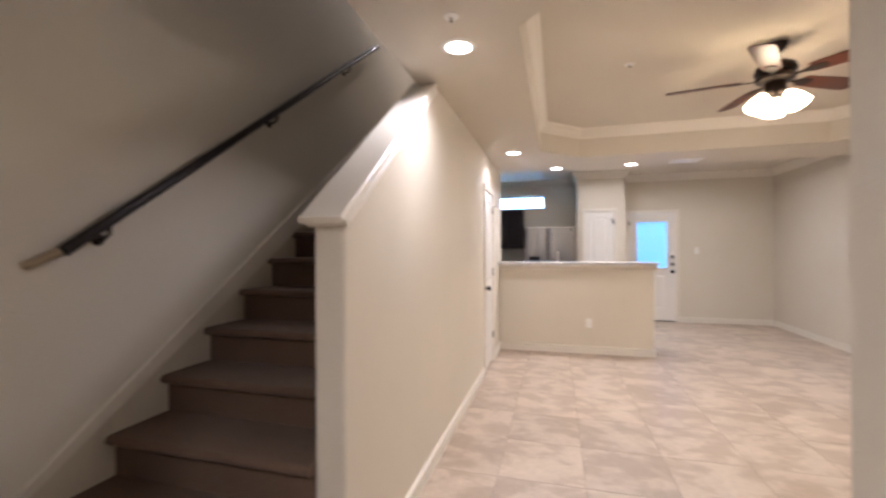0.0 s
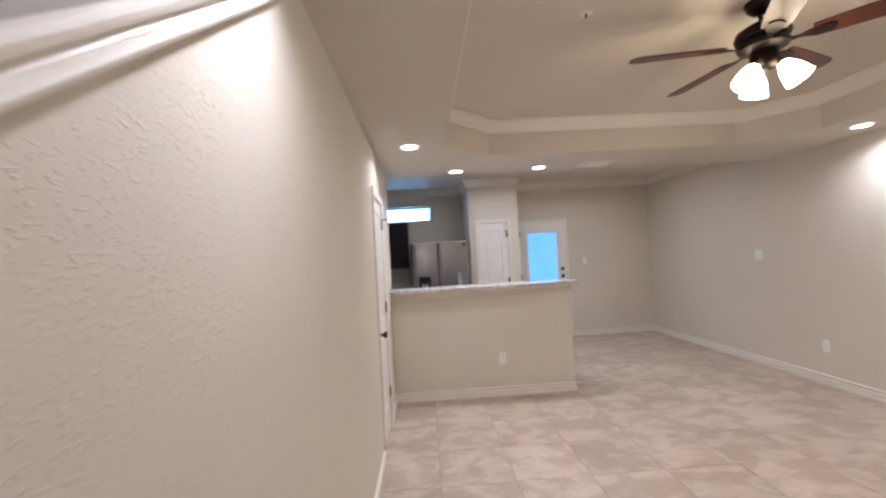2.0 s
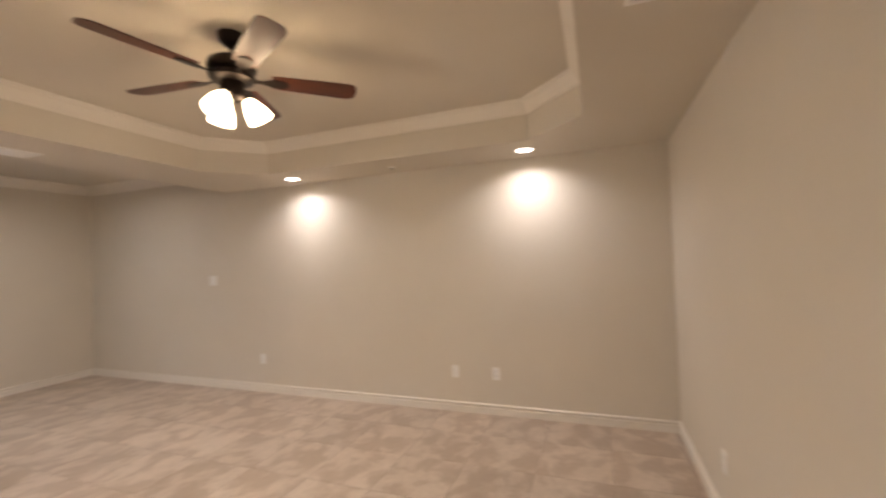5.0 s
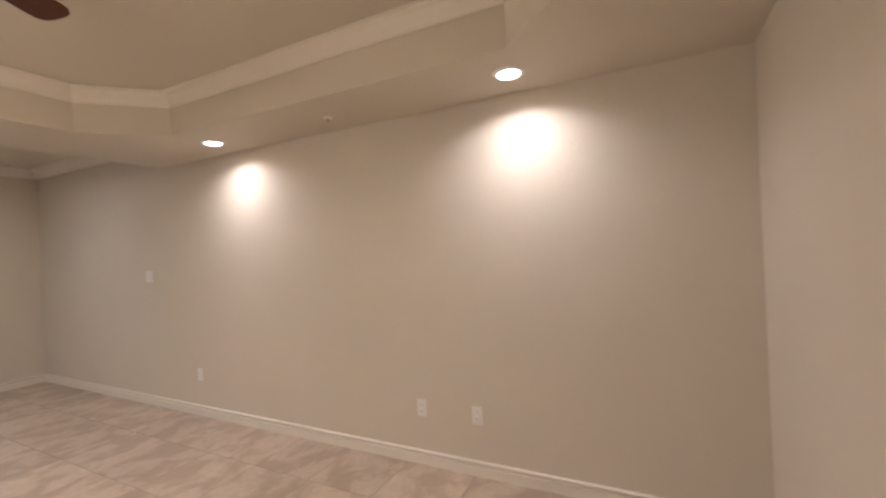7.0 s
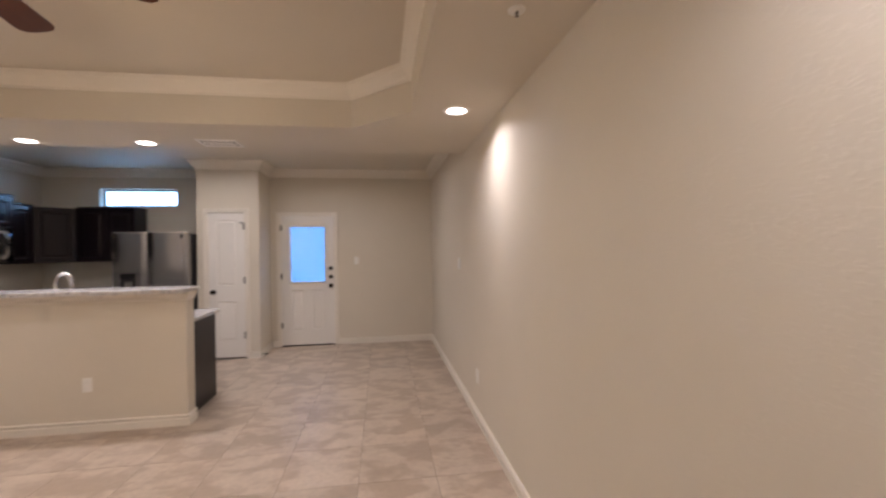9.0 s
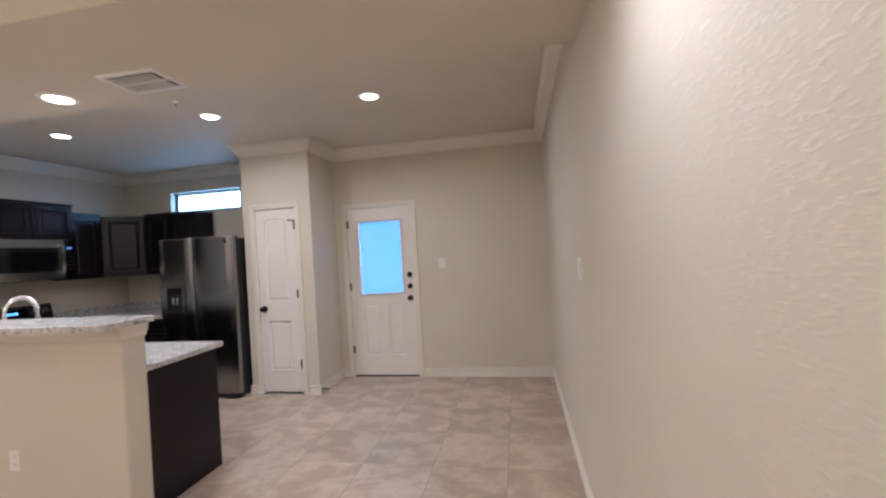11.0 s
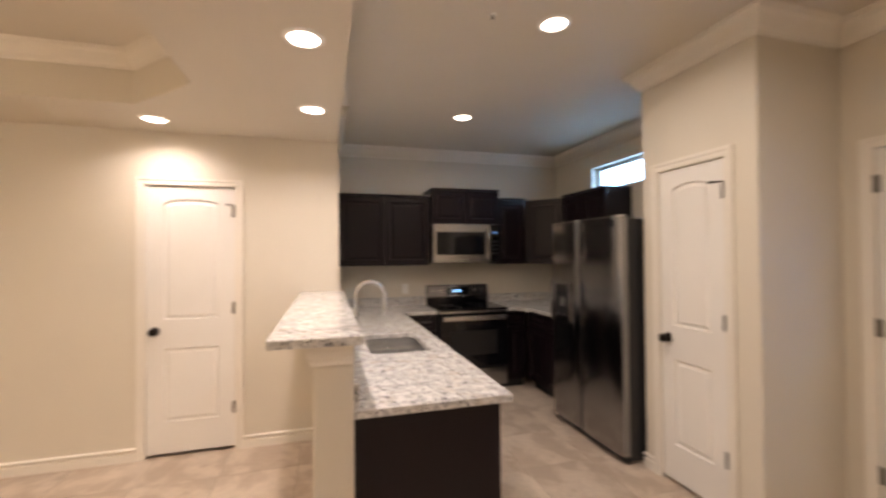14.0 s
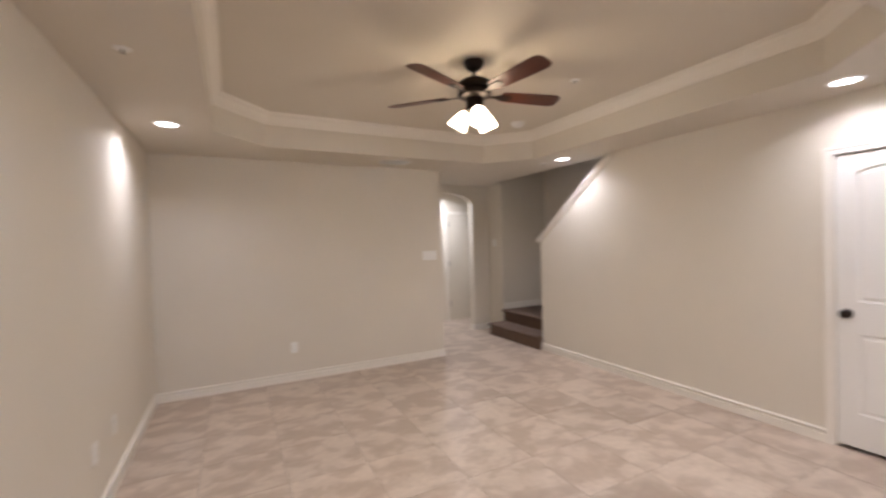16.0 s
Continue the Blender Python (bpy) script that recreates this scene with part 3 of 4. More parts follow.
panel_door("door_1", pose(0, 3.052, 0, 0, 0, 90), 0.601, "closed white two-panel arch-top closet door", 0.055, 0.603, NICKEL, -1)
panel_door("door_2", pose(1.285, YP, 0), 0.470, "closed narrow white two-panel pantry door", 0.055, 0.472, BRONZE, -1)
panel_door("door_4", pose(X_HALL, HD1, 0, 0, 0, -90), 0.62, "closed white panel door in the hall", 0.56, 0.0, BRONZE)
panel_door("door_5", pose(0.04, Y_ENTRY, 0, 0, 0, 180), 0.76, "closed white two-panel entry closet door", 0.70, 0.0, NICKEL)

back = tagged(new("door_3"), "white half-glazed exterior door with closed blinds glowing in daylight", "door", kind="structure")
back.matrix_basis = pose(2.10, YB, 0)
W = 0.805
lite = rect(0.145, 1.01, 0.665, 1.87)
part("slab", sunk_front(bmesh.new(), W, DOOR_H - 0.02, [rect(0.15, 0.26, 0.335, 0.88), rect(0.46, 0.26, 0.645, 0.88)], 0.02, 0.006, 0.045, [lite], 0.011), DOORP, back)
door_frame(back, W, DOOR_H)
bm = bmesh.new()
sweep(bm, lite[::-1], [(0.0, 0.002), (0.0, -0.008), (0.012, -0.012), (0.026, -0.004), (0.026, 0.004)], closed=True, place=lambda p, d: (p[0], d, p[1]), cap=False)
part("lite_frame", bm, DOORP, back)
pane = part("pane", boxes((0.145, 0.014, 1.01, 0.665, 0.018, 1.87)), GLASS, back, "clear glass pane")
pane.visible_shadow = False
slat = mesh_from(boxes((0.1465, -0.0125, -0.0006, 0.6635, 0.0125, 0.0006)), "slat", BLIND)
for i in range(42):
    ob = new("slat", slat)
    ob.parent, ob.matrix_basis = back, pose(0, 0.031, 1.018 + i * 0.0206, 72, 0, 0)
part("threshold", boxes((0, 0.0, 0.0, W, 0.1, 0.018)), BLACK, back, "dark metal threshold")
for v, bolt in ((1.216, True), (1.081, True), (0.941, False)):
    knob(back, 0.752, v, BRONZE, bolt, "door_knob" if not bolt else "deadbolt")
hinges(back, -0.001, NICKEL)
bm = boxes((-3.0, YB + 0.75, -0.5, 5.0, YB + 0.76, 4.5))
structure("backdrop", bm, SKYGLOW, "bright pale blue daylight outside", "backdrop")

# high kitchen window
win = tagged(new("window_1"), "small high white-framed kitchen window, bright with daylight", "window", kind="structure")
win.matrix_basis = pose(WX0, YK, WZ0)
bm = bmesh.new()
sweep(bm, rect(0.0, 0.0, WX1 - WX0, WZ1 - WZ0), [(0.0, 0.088), (0.0, 0.118), (0.036, 0.118), (0.036, 0.098), (0.028, 0.088)], closed=True, place=lambda p, d: (p[0], d, p[1]), cap=False)
part("window_frame", bm, VINYL, win)
part("pane", boxes((0.036, 0.105, 0.036, WX1 - WX0 - 0.036, 0.109, WZ1 - WZ0 - 0.036)), GLASS, win).visible_shadow = False


# ---- ceiling fittings ----
def downlight(x, y, z):
    d = thing("recessed_downlight", pose(x, y, z), "lit round recessed LED downlight with white trim", "ceiling light", "recessed downlights")
    b = bmesh.new()
    prof = [(0.066, 0.0), (0.066, -0.004), (0.070, -0.007), (0.088, -0.004), (0.092, 0.0)]
    rings = [[b.verts.new((r * math.cos(2 * math.pi * i / 28), r * math.sin(2 * math.pi * i / 28), h)) for i in range(28)] for r, h in prof]
    for r0, r1 in zip(rings, rings[1:]):
        for i in range(28):
            b.faces.new((r0[i], r0[(i + 1) % 28], r1[(i + 1) % 28], r1[i]))
    part("trim_ring", b, PLATE, d, smooth=True)
    part("lens", lathe(bmesh.new(), [(0.066, -0.001), (0.066, -0.005), (0.03, -0.007), (0.002, -0.007)], Matrix(), 28), LEDGLOW, d, "glowing lens")
    return d


for x, y, _ in CANS_LIVING:
    downlight(x, y, Z_SOFFIT)
for x, y, _ in CANS_KITCHEN:
    downlight(x, y, Z_HIGH)
# out of view: fixture added to go with the assumed entry light
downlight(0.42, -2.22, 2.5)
# made-up fixture for the stairwell fill, out of view
downlight(-0.65, 3.55, Z_UP)


def sprinkler(x, y, z, r=0.036):
    s = thing("fire_sprinkler", pose(x, y, z), "small white ceiling fire sprinkler", "sprinkler", "fire sprinklers")
    part("escutcheon", lathe(bmesh.new(), [(r, 0), (r - 0.002, -0.005), (r * 0.45, -0.008), (r * 0.33, -0.008)], Matrix(), 18), PLATE, s, smooth=True)
    b = lathe(bmesh.new(), [(0.007, -0.006), (0.007, -0.014), (0.004, -0.018), (0.004, -0.022), (0.009, -0.023), (0.009, -0.025)], Matrix(), 12)
    part("head", b, NICKEL, s, "dark metal sprinkler head")


for p in ((1.30, 1.93, Z_HIGH), (4.19, 1.96, Z_SOFFIT), (0.304, 0.40, Z_SOFFIT), (1.564, 5.20, Z_HIGH, 0.020)):
    sprinkler(*p)

sm = thing("smoke_detector", pose(1.0, 0.80, Z_HIGH), "round white smoke detector on the ceiling", "smoke detector")
part("base", lathe(bmesh.new(), [(0.068, 0), (0.068, -0.012), (0.064, -0.014)], Matrix(), 24), PLATE, sm, smooth=True)
part("cover", lathe(bmesh.new(), [(0.060, -0.014), (0.058, -0.034), (0.045, -0.044), (0.002, -0.046)], Matrix(), 24), PLATE, sm, smooth=True)


def vent(x, y, z, w, d, rz=0):
    v = thing("ceiling_vent", pose(x, y, z, 0, 0, rz), "white louvred ceiling air vent", "air vent", "ceiling vents")
    b = bmesh.new()
    sweep(b, rect(-w / 2, -d / 2, w / 2, d / 2), [(0, 0), (0.004, -0.008), (0.022, -0.010), (0.028, -0.004), (0.028, 0)], closed=True)
    part("frame", b, PLATE, v)
    part("backing", boxes((-w / 2 + 0.02, -d / 2 + 0.02, -0.003, w / 2 - 0.02, d / 2 - 0.02, -0.001)), DUCT, v, "dark duct behind the slats")
    part("centre_bar", boxes((-w / 2 + 0.026, -0.006, -0.010, w / 2 - 0.026, 0.006, -0.003)), PLATE, v)
    n = int((w - 0.07) / 0.022)
    half = d / 2 - 0.034
    s = mesh_from(boxes((-0.0125, 0, -0.0008, 0.0125, half - 0.009, 0.0008)), "slat", PLATE)
    for y in (0.006, 0.003 - half):
        for i in range(n):
            ob = new("slat", s)
            ob.parent, ob.matrix_basis = v, pose((i - (n - 1) / 2) * 0.022, y, -0.009, 0, 13, 0)


vent(2.29, 4.215, Z_SOFFIT, 0.33, 0.24)
vent(2.05, -0.15, Z_SOFFIT, 0.34, 0.22)

# ceiling fan
fan = thing("ceiling_fan", pose(2.212, 1.885, Z_HIGH), "dark bronze five-blade ceiling fan with cherry blades and lit glass shades", "ceiling fan")
part("canopy", lathe(bmesh.new(), [(0.070, 0), (0.070, -0.012), (0.062, -0.035), (0.040, -0.058), (0.022, -0.066), (0.014, -0.068)], Matrix(), 28), BRONZE, fan, smooth=True)
part("downrod", lathe(bmesh.new(), [(0.012, -0.06), (0.012, -0.13), (0.030, -0.135)], Matrix(), 14), BRONZE, fan, smooth=True)
part("motor_housing", lathe(bmesh.new(), [(0.03, -0.118), (0.075, -0.125), (0.115, -0.150), (0.125, -0.180), (0.120, -0.195), (0.095, -0.205), (0.095, -0.222), (0.118, -0.228), (0.110, -0.245), (0.075, -0.258), (0.055, -0.262)], Matrix(), 36), BRONZE, fan, smooth=True)
part("switch_housing", lathe(bmesh.new(), [(0.058, -0.258), (0.062, -0.275), (0.060, -0.335), (0.045, -0.353), (0.02, -0.361), (0.002, -0.363)], Matrix(), 28), BRONZE, fan, smooth=True)
bm = bmesh.new()
half = [(0.20, 0.052), (0.26, 0.058), (0.45, 0.066), (0.60, 0.070), (0.63, 0.066), (0.652, 0.050), (0.660, 0.020)]
prism(bm, half + [(a, -b) for a, b in half[::-1]], lambda u, v, d: (u, v, d), 0.006)
BLADE_MESH = mesh_from(bm, "blade", BLADE)
bm = bmesh.new()
prism(bm, [(0.085, 0.016), (0.15, 0.011), (0.19, 0.030), (0.26, 0.034), (0.285, 0.012), (0.285, -0.012), (0.26, -0.034), (0.19, -0.030), (0.15, -0.011), (0.085, -0.016)], lambda u, v, d: (u, v, d), 0.005)
ARM_MESH = mesh_from(bm, "blade_iron", BRONZE)
for i in range(5):
    a = -47 + 72 * i
    iron = new("blade_iron", ARM_MESH)
    iron.parent, iron.matrix_basis = fan, pose(0, 0, -0.240, 0, 0, a) @ pose(0, 0, 0, -12, 0, 0)
    bl = new("blade", BLADE_MESH)
    bl.parent, bl.matrix_basis = fan, pose(0, 0, -0.2335, 0, 0, a) @ pose(0, 0, 0, -12, 0, 0)
    tagged(bl, label="reddish brown cherry wood blade")
bm = bmesh.new()
prof = [(0.024, 0.0), (0.030, -0.010), (0.048, -0.045), (0.058, -0.080), (0.062, -0.105), (0.066, -0.118)]
inner = [(r - 0.004, h) for r, h in prof[::-1]]
rings = [[bm.verts.new((r * math.cos(2 * math.pi * i / 24), r * math.sin(2 * math.pi * i / 24), h)) for i in range(24)] for r, h in prof + inner]
for r0, r1 in zip(rings, rings[1:]):
    for i in range(24):
        bm.faces.new((r0[i], r0[(i + 1) % 24], r1[(i + 1) % 24], r1[i]))
SHADE_MESH = mesh_from(bm, "shade", SHADE, True)
for i in range(3):
    a = -47 + 120 * i
    m = pose(0, 0, -0.335, 0, 0, a) @ pose(0.074, 0, -0.012, 0, -32, 0)
    part("light_arm", tube(bmesh.new(), [(0.045, 0, 0.0), (0.066, 0, 0.004), (0.077, 0, -0.014)], 0.012, 10), BRONZE, fan, smooth=True, m=pose(0, 0, -0.335, 0, 0, a))
    sh = new("shade", SHADE_MESH)
    sh.parent, sh.matrix_basis = fan, m
    tagged(sh, label="glowing frosted glass tulip shade")
for dx in (0.02, -0.025):
    part("pull_chain", tube(bmesh.new(), [(dx, 0.03, -0.350), (dx, 0.03, -0.52)], 0.0018, 6), NICKEL, fan)


# ---- wall plates ----
def plate(name, m, w, h, label, category, kind, count=1):
    p = thing(name, m, label, category, category + "s")
    part("cover_plate", boxes((-w / 2, -0.006, -h / 2, w / 2, 0, h / 2), bevel=0.0025), PLATE, p)
    for i in range(count):
        u = (i - (count - 1) / 2) * 0.046
        if kind == "outlet":
            for v in (-0.021, 0.021):
                r = part("receptacle", boxes((u - 0.016, -0.0085, v - 0.014, u + 0.016, -0.0055, v + 0.014), bevel=0.002), PLATE, p)
                part("slots", boxes((u - 0.008, -0.0092, v - 0.004, u - 0.006, -0.0084, v + 0.006), (u + 0.006, -0.0092, v - 0.004, u + 0.008, -0.0084, v + 0.006)), SLOT, r, "dark slots")
        else:
            part("rocker", boxes((u - 0.016, -0.0105, -0.033, u + 0.016, -0.0055, 0.033), bevel=0.002), PLATE, p)


for y in (3.921, 1.467, 1.049):
    plate("wall_outlet", pose(XR, y, 0.395, 0, 0, -90), 0.074, 0.120, "white wall outlet above the baseboard", "outlet", "outlet")
plate("wall_outlet", pose(1.17, Y_BAR, 0.40), 0.074, 0.120, "white wall outlet on the bar half wall", "outlet", "outlet")
plate("wall_outlet", pose(3.169, YF, 0.376, 0, 0, 180), 0.074, 0.120, "white wall outlet above the baseboard", "outlet", "outlet")
plate("wall_outlet", pose(XK, 5.25, 1.10, 0, 0, 90), 0.074, 0.120, "white wall outlet above the counter splash", "outlet", "outlet")
plate("light_switch", pose(XR, 4.70, 1.35, 0, 0, -90), 0.120, 0.120, "white square double switch plate", "switch", "switch", 2)
plate("light_switch", pose(3.255, YB, 1.331), 0.074, 0.120, "white switch plate beside the exterior door", "switch", "switch", 1)
plate("light_switch", pose(1.463, YF, 1.345, 0, 0, 180), 0.200, 0.120, "wide white switch plate near the hall", "switch", "switch", 4)
plate("light_switch", pose(-0.22, -1.47, 1.48, 0, 0, 90), 0.100, 0.120, "white switch plate by the stairs", "switch", "switch", 1)

# ---- breakfast bar and peninsula ----
bm = bmesh.new()
sweep(bm, [(X_BAR, Y_SOF), (X_BAR, Y_BAR), (0, Y_BAR)], [(0.0, 1.095), (0.008, 1.095), (0.010, 1.110), (0.020, 1.128), (0.024, 1.150), (0.024, 1.171), (0.0, 1.171)])
structure("bar_trim", bm, TRIM, "cream painted stepped trim under the bar top", "trim")


def slab_outline(pts, r, seg=4):
    """A closed outline with its corners rounded; r is one radius a corner."""
    out, n = [], len(pts)
    for i, rad in enumerate(r):
        p, a, b = Vector(pts[i]), Vector(pts[i - 1]), Vector(pts[(i + 1) % n])
        if rad == 0:
            out.append(tuple(p))
            continue
        u, v = (a - p).normalized() * rad, (b - p).normalized() * rad
        for k in range(seg + 1):
            t = k / seg
            out.append(tuple(p + u * (1 - t) ** 2 + v * t ** 2))
    return out


def stone_slab(bm, outline, z0, z1, holes=()):
    """A worktop with eased edges from an outline of (x, y)."""
    e = 0.004
    levels = [(0.0, z0), (0.0, z1 - e)]
    for loop in (outline, *holes):
        r = sweep(bm, loop, levels + [(e, z1)], closed=True)
    top, bottom = [], []
    bm.verts.ensure_lookup_table()
    k = 0
    for loop in (outline, *holes):
        n = len(loop)
        rings = [bm.verts[k + i * 3:k + i * 3 + 3] for i in range(n)]
        k += n * 3
        for i in range(n):
            top.append(bm.edges.get((rings[i][2], rings[(i + 1) % n][2])))
            bottom.append(bm.edges.get((rings[i][0], rings[(i + 1) % n][0])))
    bmesh.ops.triangle_fill(bm, edges=top, use_beauty=True)
    bmesh.ops.triangle_fill(bm, edges=bottom, use_beauty=True)
    return bm


bar_top = tagged(part("bar_top", stone_slab(bmesh.new(), slab_outline([(0.002, 4.14), (2.0, 4.14), (2.0, 4.485), (0.002, 4.485)], (0, 0.03, 0.03, 0)), 1.1715, 1.206), GRANITE),
                 "white and grey speckled granite slab on the bar half wall", "countertop")
ZC0, ZC1 = 0.872, 0.905
SINK = [(0.43, 4.61), (1.045, 4.985)]
top_a = thing("kitchen_worktop", Matrix(), "white and grey speckled granite L-shaped worktop with a sink cutout", "countertop")
hole = slab_outline(rect(SINK[0][0], SINK[0][1], SINK[1][0], SINK[1][1])[::-1], (0.05,) * 4, 5)
part("slab", stone_slab(bmesh.new(), slab_outline([(XK + 0.002, Y_SOF + 0.002), (1.935, Y_SOF + 0.002), (1.935, 5.12), (-0.65, 5.12), (-0.65, 5.478), (XK + 0.002, 5.478)], (0, 0, 0.02, 0, 0, 0)), ZC0, ZC1, [hole]), GRANITE, top_a)
part("backsplash", boxes((-0.128, Y_SOF + 0.003, ZC1 + 0.001, 1.925, Y_SOF + 0.022, ZC1 + 0.10), bevel=0.003), GRANITE, top_a)
part("backsplash", boxes((XK + 0.002, Y_SOF + 0.003, ZC1 + 0.001, XK + 0.021, 5.478, ZC1 + 0.10), bevel=0.003), GRANITE, top_a)
top_b = thing("kitchen_worktop", Matrix(), "white and grey speckled granite corner worktop beside the range", "countertop")
part("slab", stone_slab(bmesh.new(), [(XK + 0.002, 6.282), (-0.65, 6.282), (-0.65, 6.40), (-0.50, 6.50), (0.16, 6.50), (0.16, YK - 0.003), (XK + 0.002, YK - 0.003)], ZC0, ZC1), GRANITE, top_b)
part("backsplash", boxes((XK + 0.002, 6.282, ZC1 + 0.001, XK + 0.021, YK - 0.024, ZC1 + 0.10), bevel=0.003), GRANITE, top_b)
part("backsplash", boxes((XK + 0.002, YK - 0.023, ZC1 + 0.001, 0.16, YK - 0.003, ZC1 + 0.10), bevel=0.003), GRANITE, top_b)

pen = thing("base_cabinet", pose(0, 0, 0), "espresso stained peninsula cabinet with a plain end panel", "cabinet")
part("body", boxes((-0.62, Y_SOF + 0.004, 0.10, 0.38, 5.06, 0.870), (1.06, Y_SOF + 0.004, 0.10, 1.880, 5.06, 0.870), (0.38, Y_SOF + 0.004, 0.10, 1.06, 5.06, 0.60)), ESPRESSO, pen)
part("toe_kick", boxes((-0.62, Y_SOF + 0.004, 0.0, 1.87, 5.00, 0.10)), BLACK, pen)
part("end_panel", boxes((1.881, Y_SOF + 0.003, 0.0, 1.900, 5.075, 0.870), bevel=0.002), ESPRESSO, pen)


def base_unit(x0, y0, x1, y1, face, doors, label):
    """A floor cabinet; face is the side its doors are on: +x or -y."""
    c = thing("base_cabinet", Matrix(), label, "cabinet", "base cabinets")
    if face == "x":
        part("body", boxes((x0, y0, 0.10, x1 - 0.02, y1, 0.870)), ESPRESSO, c)
        part("toe_kick", boxes((x0, y0, 0, x1 - 0.09, y1, 0.10)), BLACK, c)
        w, m0 = y1 - y0, lambda u: pose(x1, y0 + u, 0, 0, 0, 90)
    else:
        part("body", boxes((x0, y0 + 0.02, 0.10, x1, y1, 0.870)), ESPRESSO, c)
        part("toe_kick", boxes((x0, y0 + 0.09, 0, x1, y1, 0.10)), BLACK, c)
        w, m0 = x1 - x0, lambda u: pose(x0 + u, y0, 0)
    n = w / doors
    for i in range(doors):
        part("drawer_front", sunk_front(bmesh.new(), n - 0.006, 0.14, [rect(0.03, 0.735, n - 0.036, 0.815)], 0.705, 0, 0.019), ESPRESSO, c, m=m0(i * n + 0.003))
        part("cabinet_door", sunk_front(bmesh.new(), n - 0.006, 0.575, [rect(0.055, 0.175, n - 0.061, 0.635)], 0.120, 0, 0.019), ESPRESSO, c, m=m0(i * n + 0.003))
    return c


base_unit(XK + 0.002, 5.13, -0.68, 5.474, "x", 1, "narrow espresso base cabinet between peninsula and range")
base_unit(XK + 0.002, 6.286, -0.68, 6.52, "x", 1, "narrow espresso base cabinet beside the range")
base_unit(-0.66, 6.53, 0.155, YK - 0.004, "y", 2, "espresso base cabinet beside the refrigerator")

# upper cabinets
XU = -0.960


def upper(y0, y1, z0, z1, doors, label, front=XU):
    c = thing("wall_cabinet", Matrix(), label, "cabinet", "wall cabinets")
    part("body", boxes((XK + 0.002, y0, z0, front - 0.021, y1, z1)), ESPRESSO, c)
    part("top_moulding", boxes((XK + 0.002, y0 - 0.004, z1, front + 0.008, y1 + 0.004, z1 + 0.022), bevel=0.005), ESPRESSO, c)
    n = (y1 - y0) / doors
    for i in range(doors):
        part("cabinet_door", sunk_front(bmesh.new(), n - 0.008, z1 - z0 - 0.012, [rect(0.058, z0 + 0.064, n - 0.066, z1 - 0.064)], z0 + 0.006, 0, 0.020), ESPRESSO, c, m=pose(front, y0 + i * n + 0.004, 0, 0, 0, 90))
    return c


upper(4.455, 5.475, 1.385, 2.150, 2, "espresso two-door wall cabinet with recessed panels")
upper(5.485, 6.295, 1.850, 2.232, 2, "espresso two-door cabinet above the microwave", -0.895)
upper(6.305, 6.672, 1.385, 2.150, 1, "narrow espresso wall cabinet beside the microwave")
# diagonal corner unit
cc = thing("corner_cabinet", Matrix(), "espresso diagonal corner wall cabinet", "cabinet")
A, B = Vector((-0.962, 6.682)), Vector((-0.640, 6.970))
bm = bmesh.new()
nrm = Vector(((B - A).y, -(B - A).x)).normalized()
prism(bm, [(XK + 0.002, 6.680), (A.x - 0.022, 6.680), tuple(A - nrm * 0.021), tuple(B - nrm * 0.021), (B.x + 0.004, B.y + 0.022), (B.x + 0.004, YK - 0.003), (XK + 0.002, YK - 0.003)], lambda u, v, d: (u, v, d), 0.765)
part("body", bm, ESPRESSO, cc, m=pose(0, 0, 1.385))
n = (B - A).length
part("cabinet_door", sunk_front(bmesh.new(), n, 0.753, [rect(0.060, 1.455, n - 0.060, 2.08)], 1.391, 0, 0.020), ESPRESSO, cc, m=pose(A.x, A.y, 0, 0, 0, math.degrees(math.atan2((B - A).y, (B - A).x))))
# on the end wall
def back_upper(x0, x1, z0, z1, doors, label):
    c = thing("wall_cabinet", Matrix(), label, "cabinet", "wall cabinets")
    part("body", boxes((x0, 6.991, z0, x1, YK - 0.003, z1)), ESPRESSO, c)
    w = (x1 - x0) / doors
    for i in range(doors):
        part("cabinet_door", sunk_front(bmesh.new(), w - 0.008, z1 - z0 - 0.012, [rect(0.055, z0 + 0.062, w - 0.063, z1 - 0.062)], z0 + 0.006, 0, 0.020), ESPRESSO, c, m=pose(x0 + i * w + 0.004, 6.970, 0))
    part("top_moulding", boxes((x0, 6.960, z1 + 0.0005, x1 + 0.004, YK - 0.003, z1 + 0.020), bevel=0.004), ESPRESSO, c)


back_upper(-0.630, 0.120, 1.385, 2.150, 2, "espresso two-door wall cabinet between corner and refrigerator")

# sink: two undermounted steel bowls
sink = thing("kitchen_sink", pose((SINK[0][0] + SINK[1][0]) / 2, (SINK[0][1] + SINK[1][1]) / 2, ZC0), "undermounted double-bowl stainless steel sink", "sink")
wx, wy = (SINK[1][0] - SINK[0][0]) / 2, (SINK[1][1] - SINK[0][1]) / 2
for u0, u1 in ((-wx - 0.004, -0.012), (0.012, wx + 0.004)):
    b = bmesh.new()
    loop = slab_outline(rect(u0, -wy - 0.004, u1, wy + 0.004), (0.055,) * 4, 5)
    r = sweep(b, loop, [(0, -0.002), (0.004, -0.15), (0.014, -0.178), (0.035, -0.188)], closed=True)
    b.faces.new([ring[-1] for ring in r])
    bowl = part("bowl", b, SINKSTEEL, sink, smooth=True)
    part("drain", lathe(bmesh.new(), [(0.042, -0.187), (0.040, -0.184), (0.026, -0.185), (0.024, -0.192)], pose((u0 + u1) / 2, 0, 0), 20), STEEL, bowl, smooth=True)
part("divider", boxes((-0.013, -wy, -0.05, 0.013, wy, -0.003), bevel=0.006), SINKSTEEL, sink)

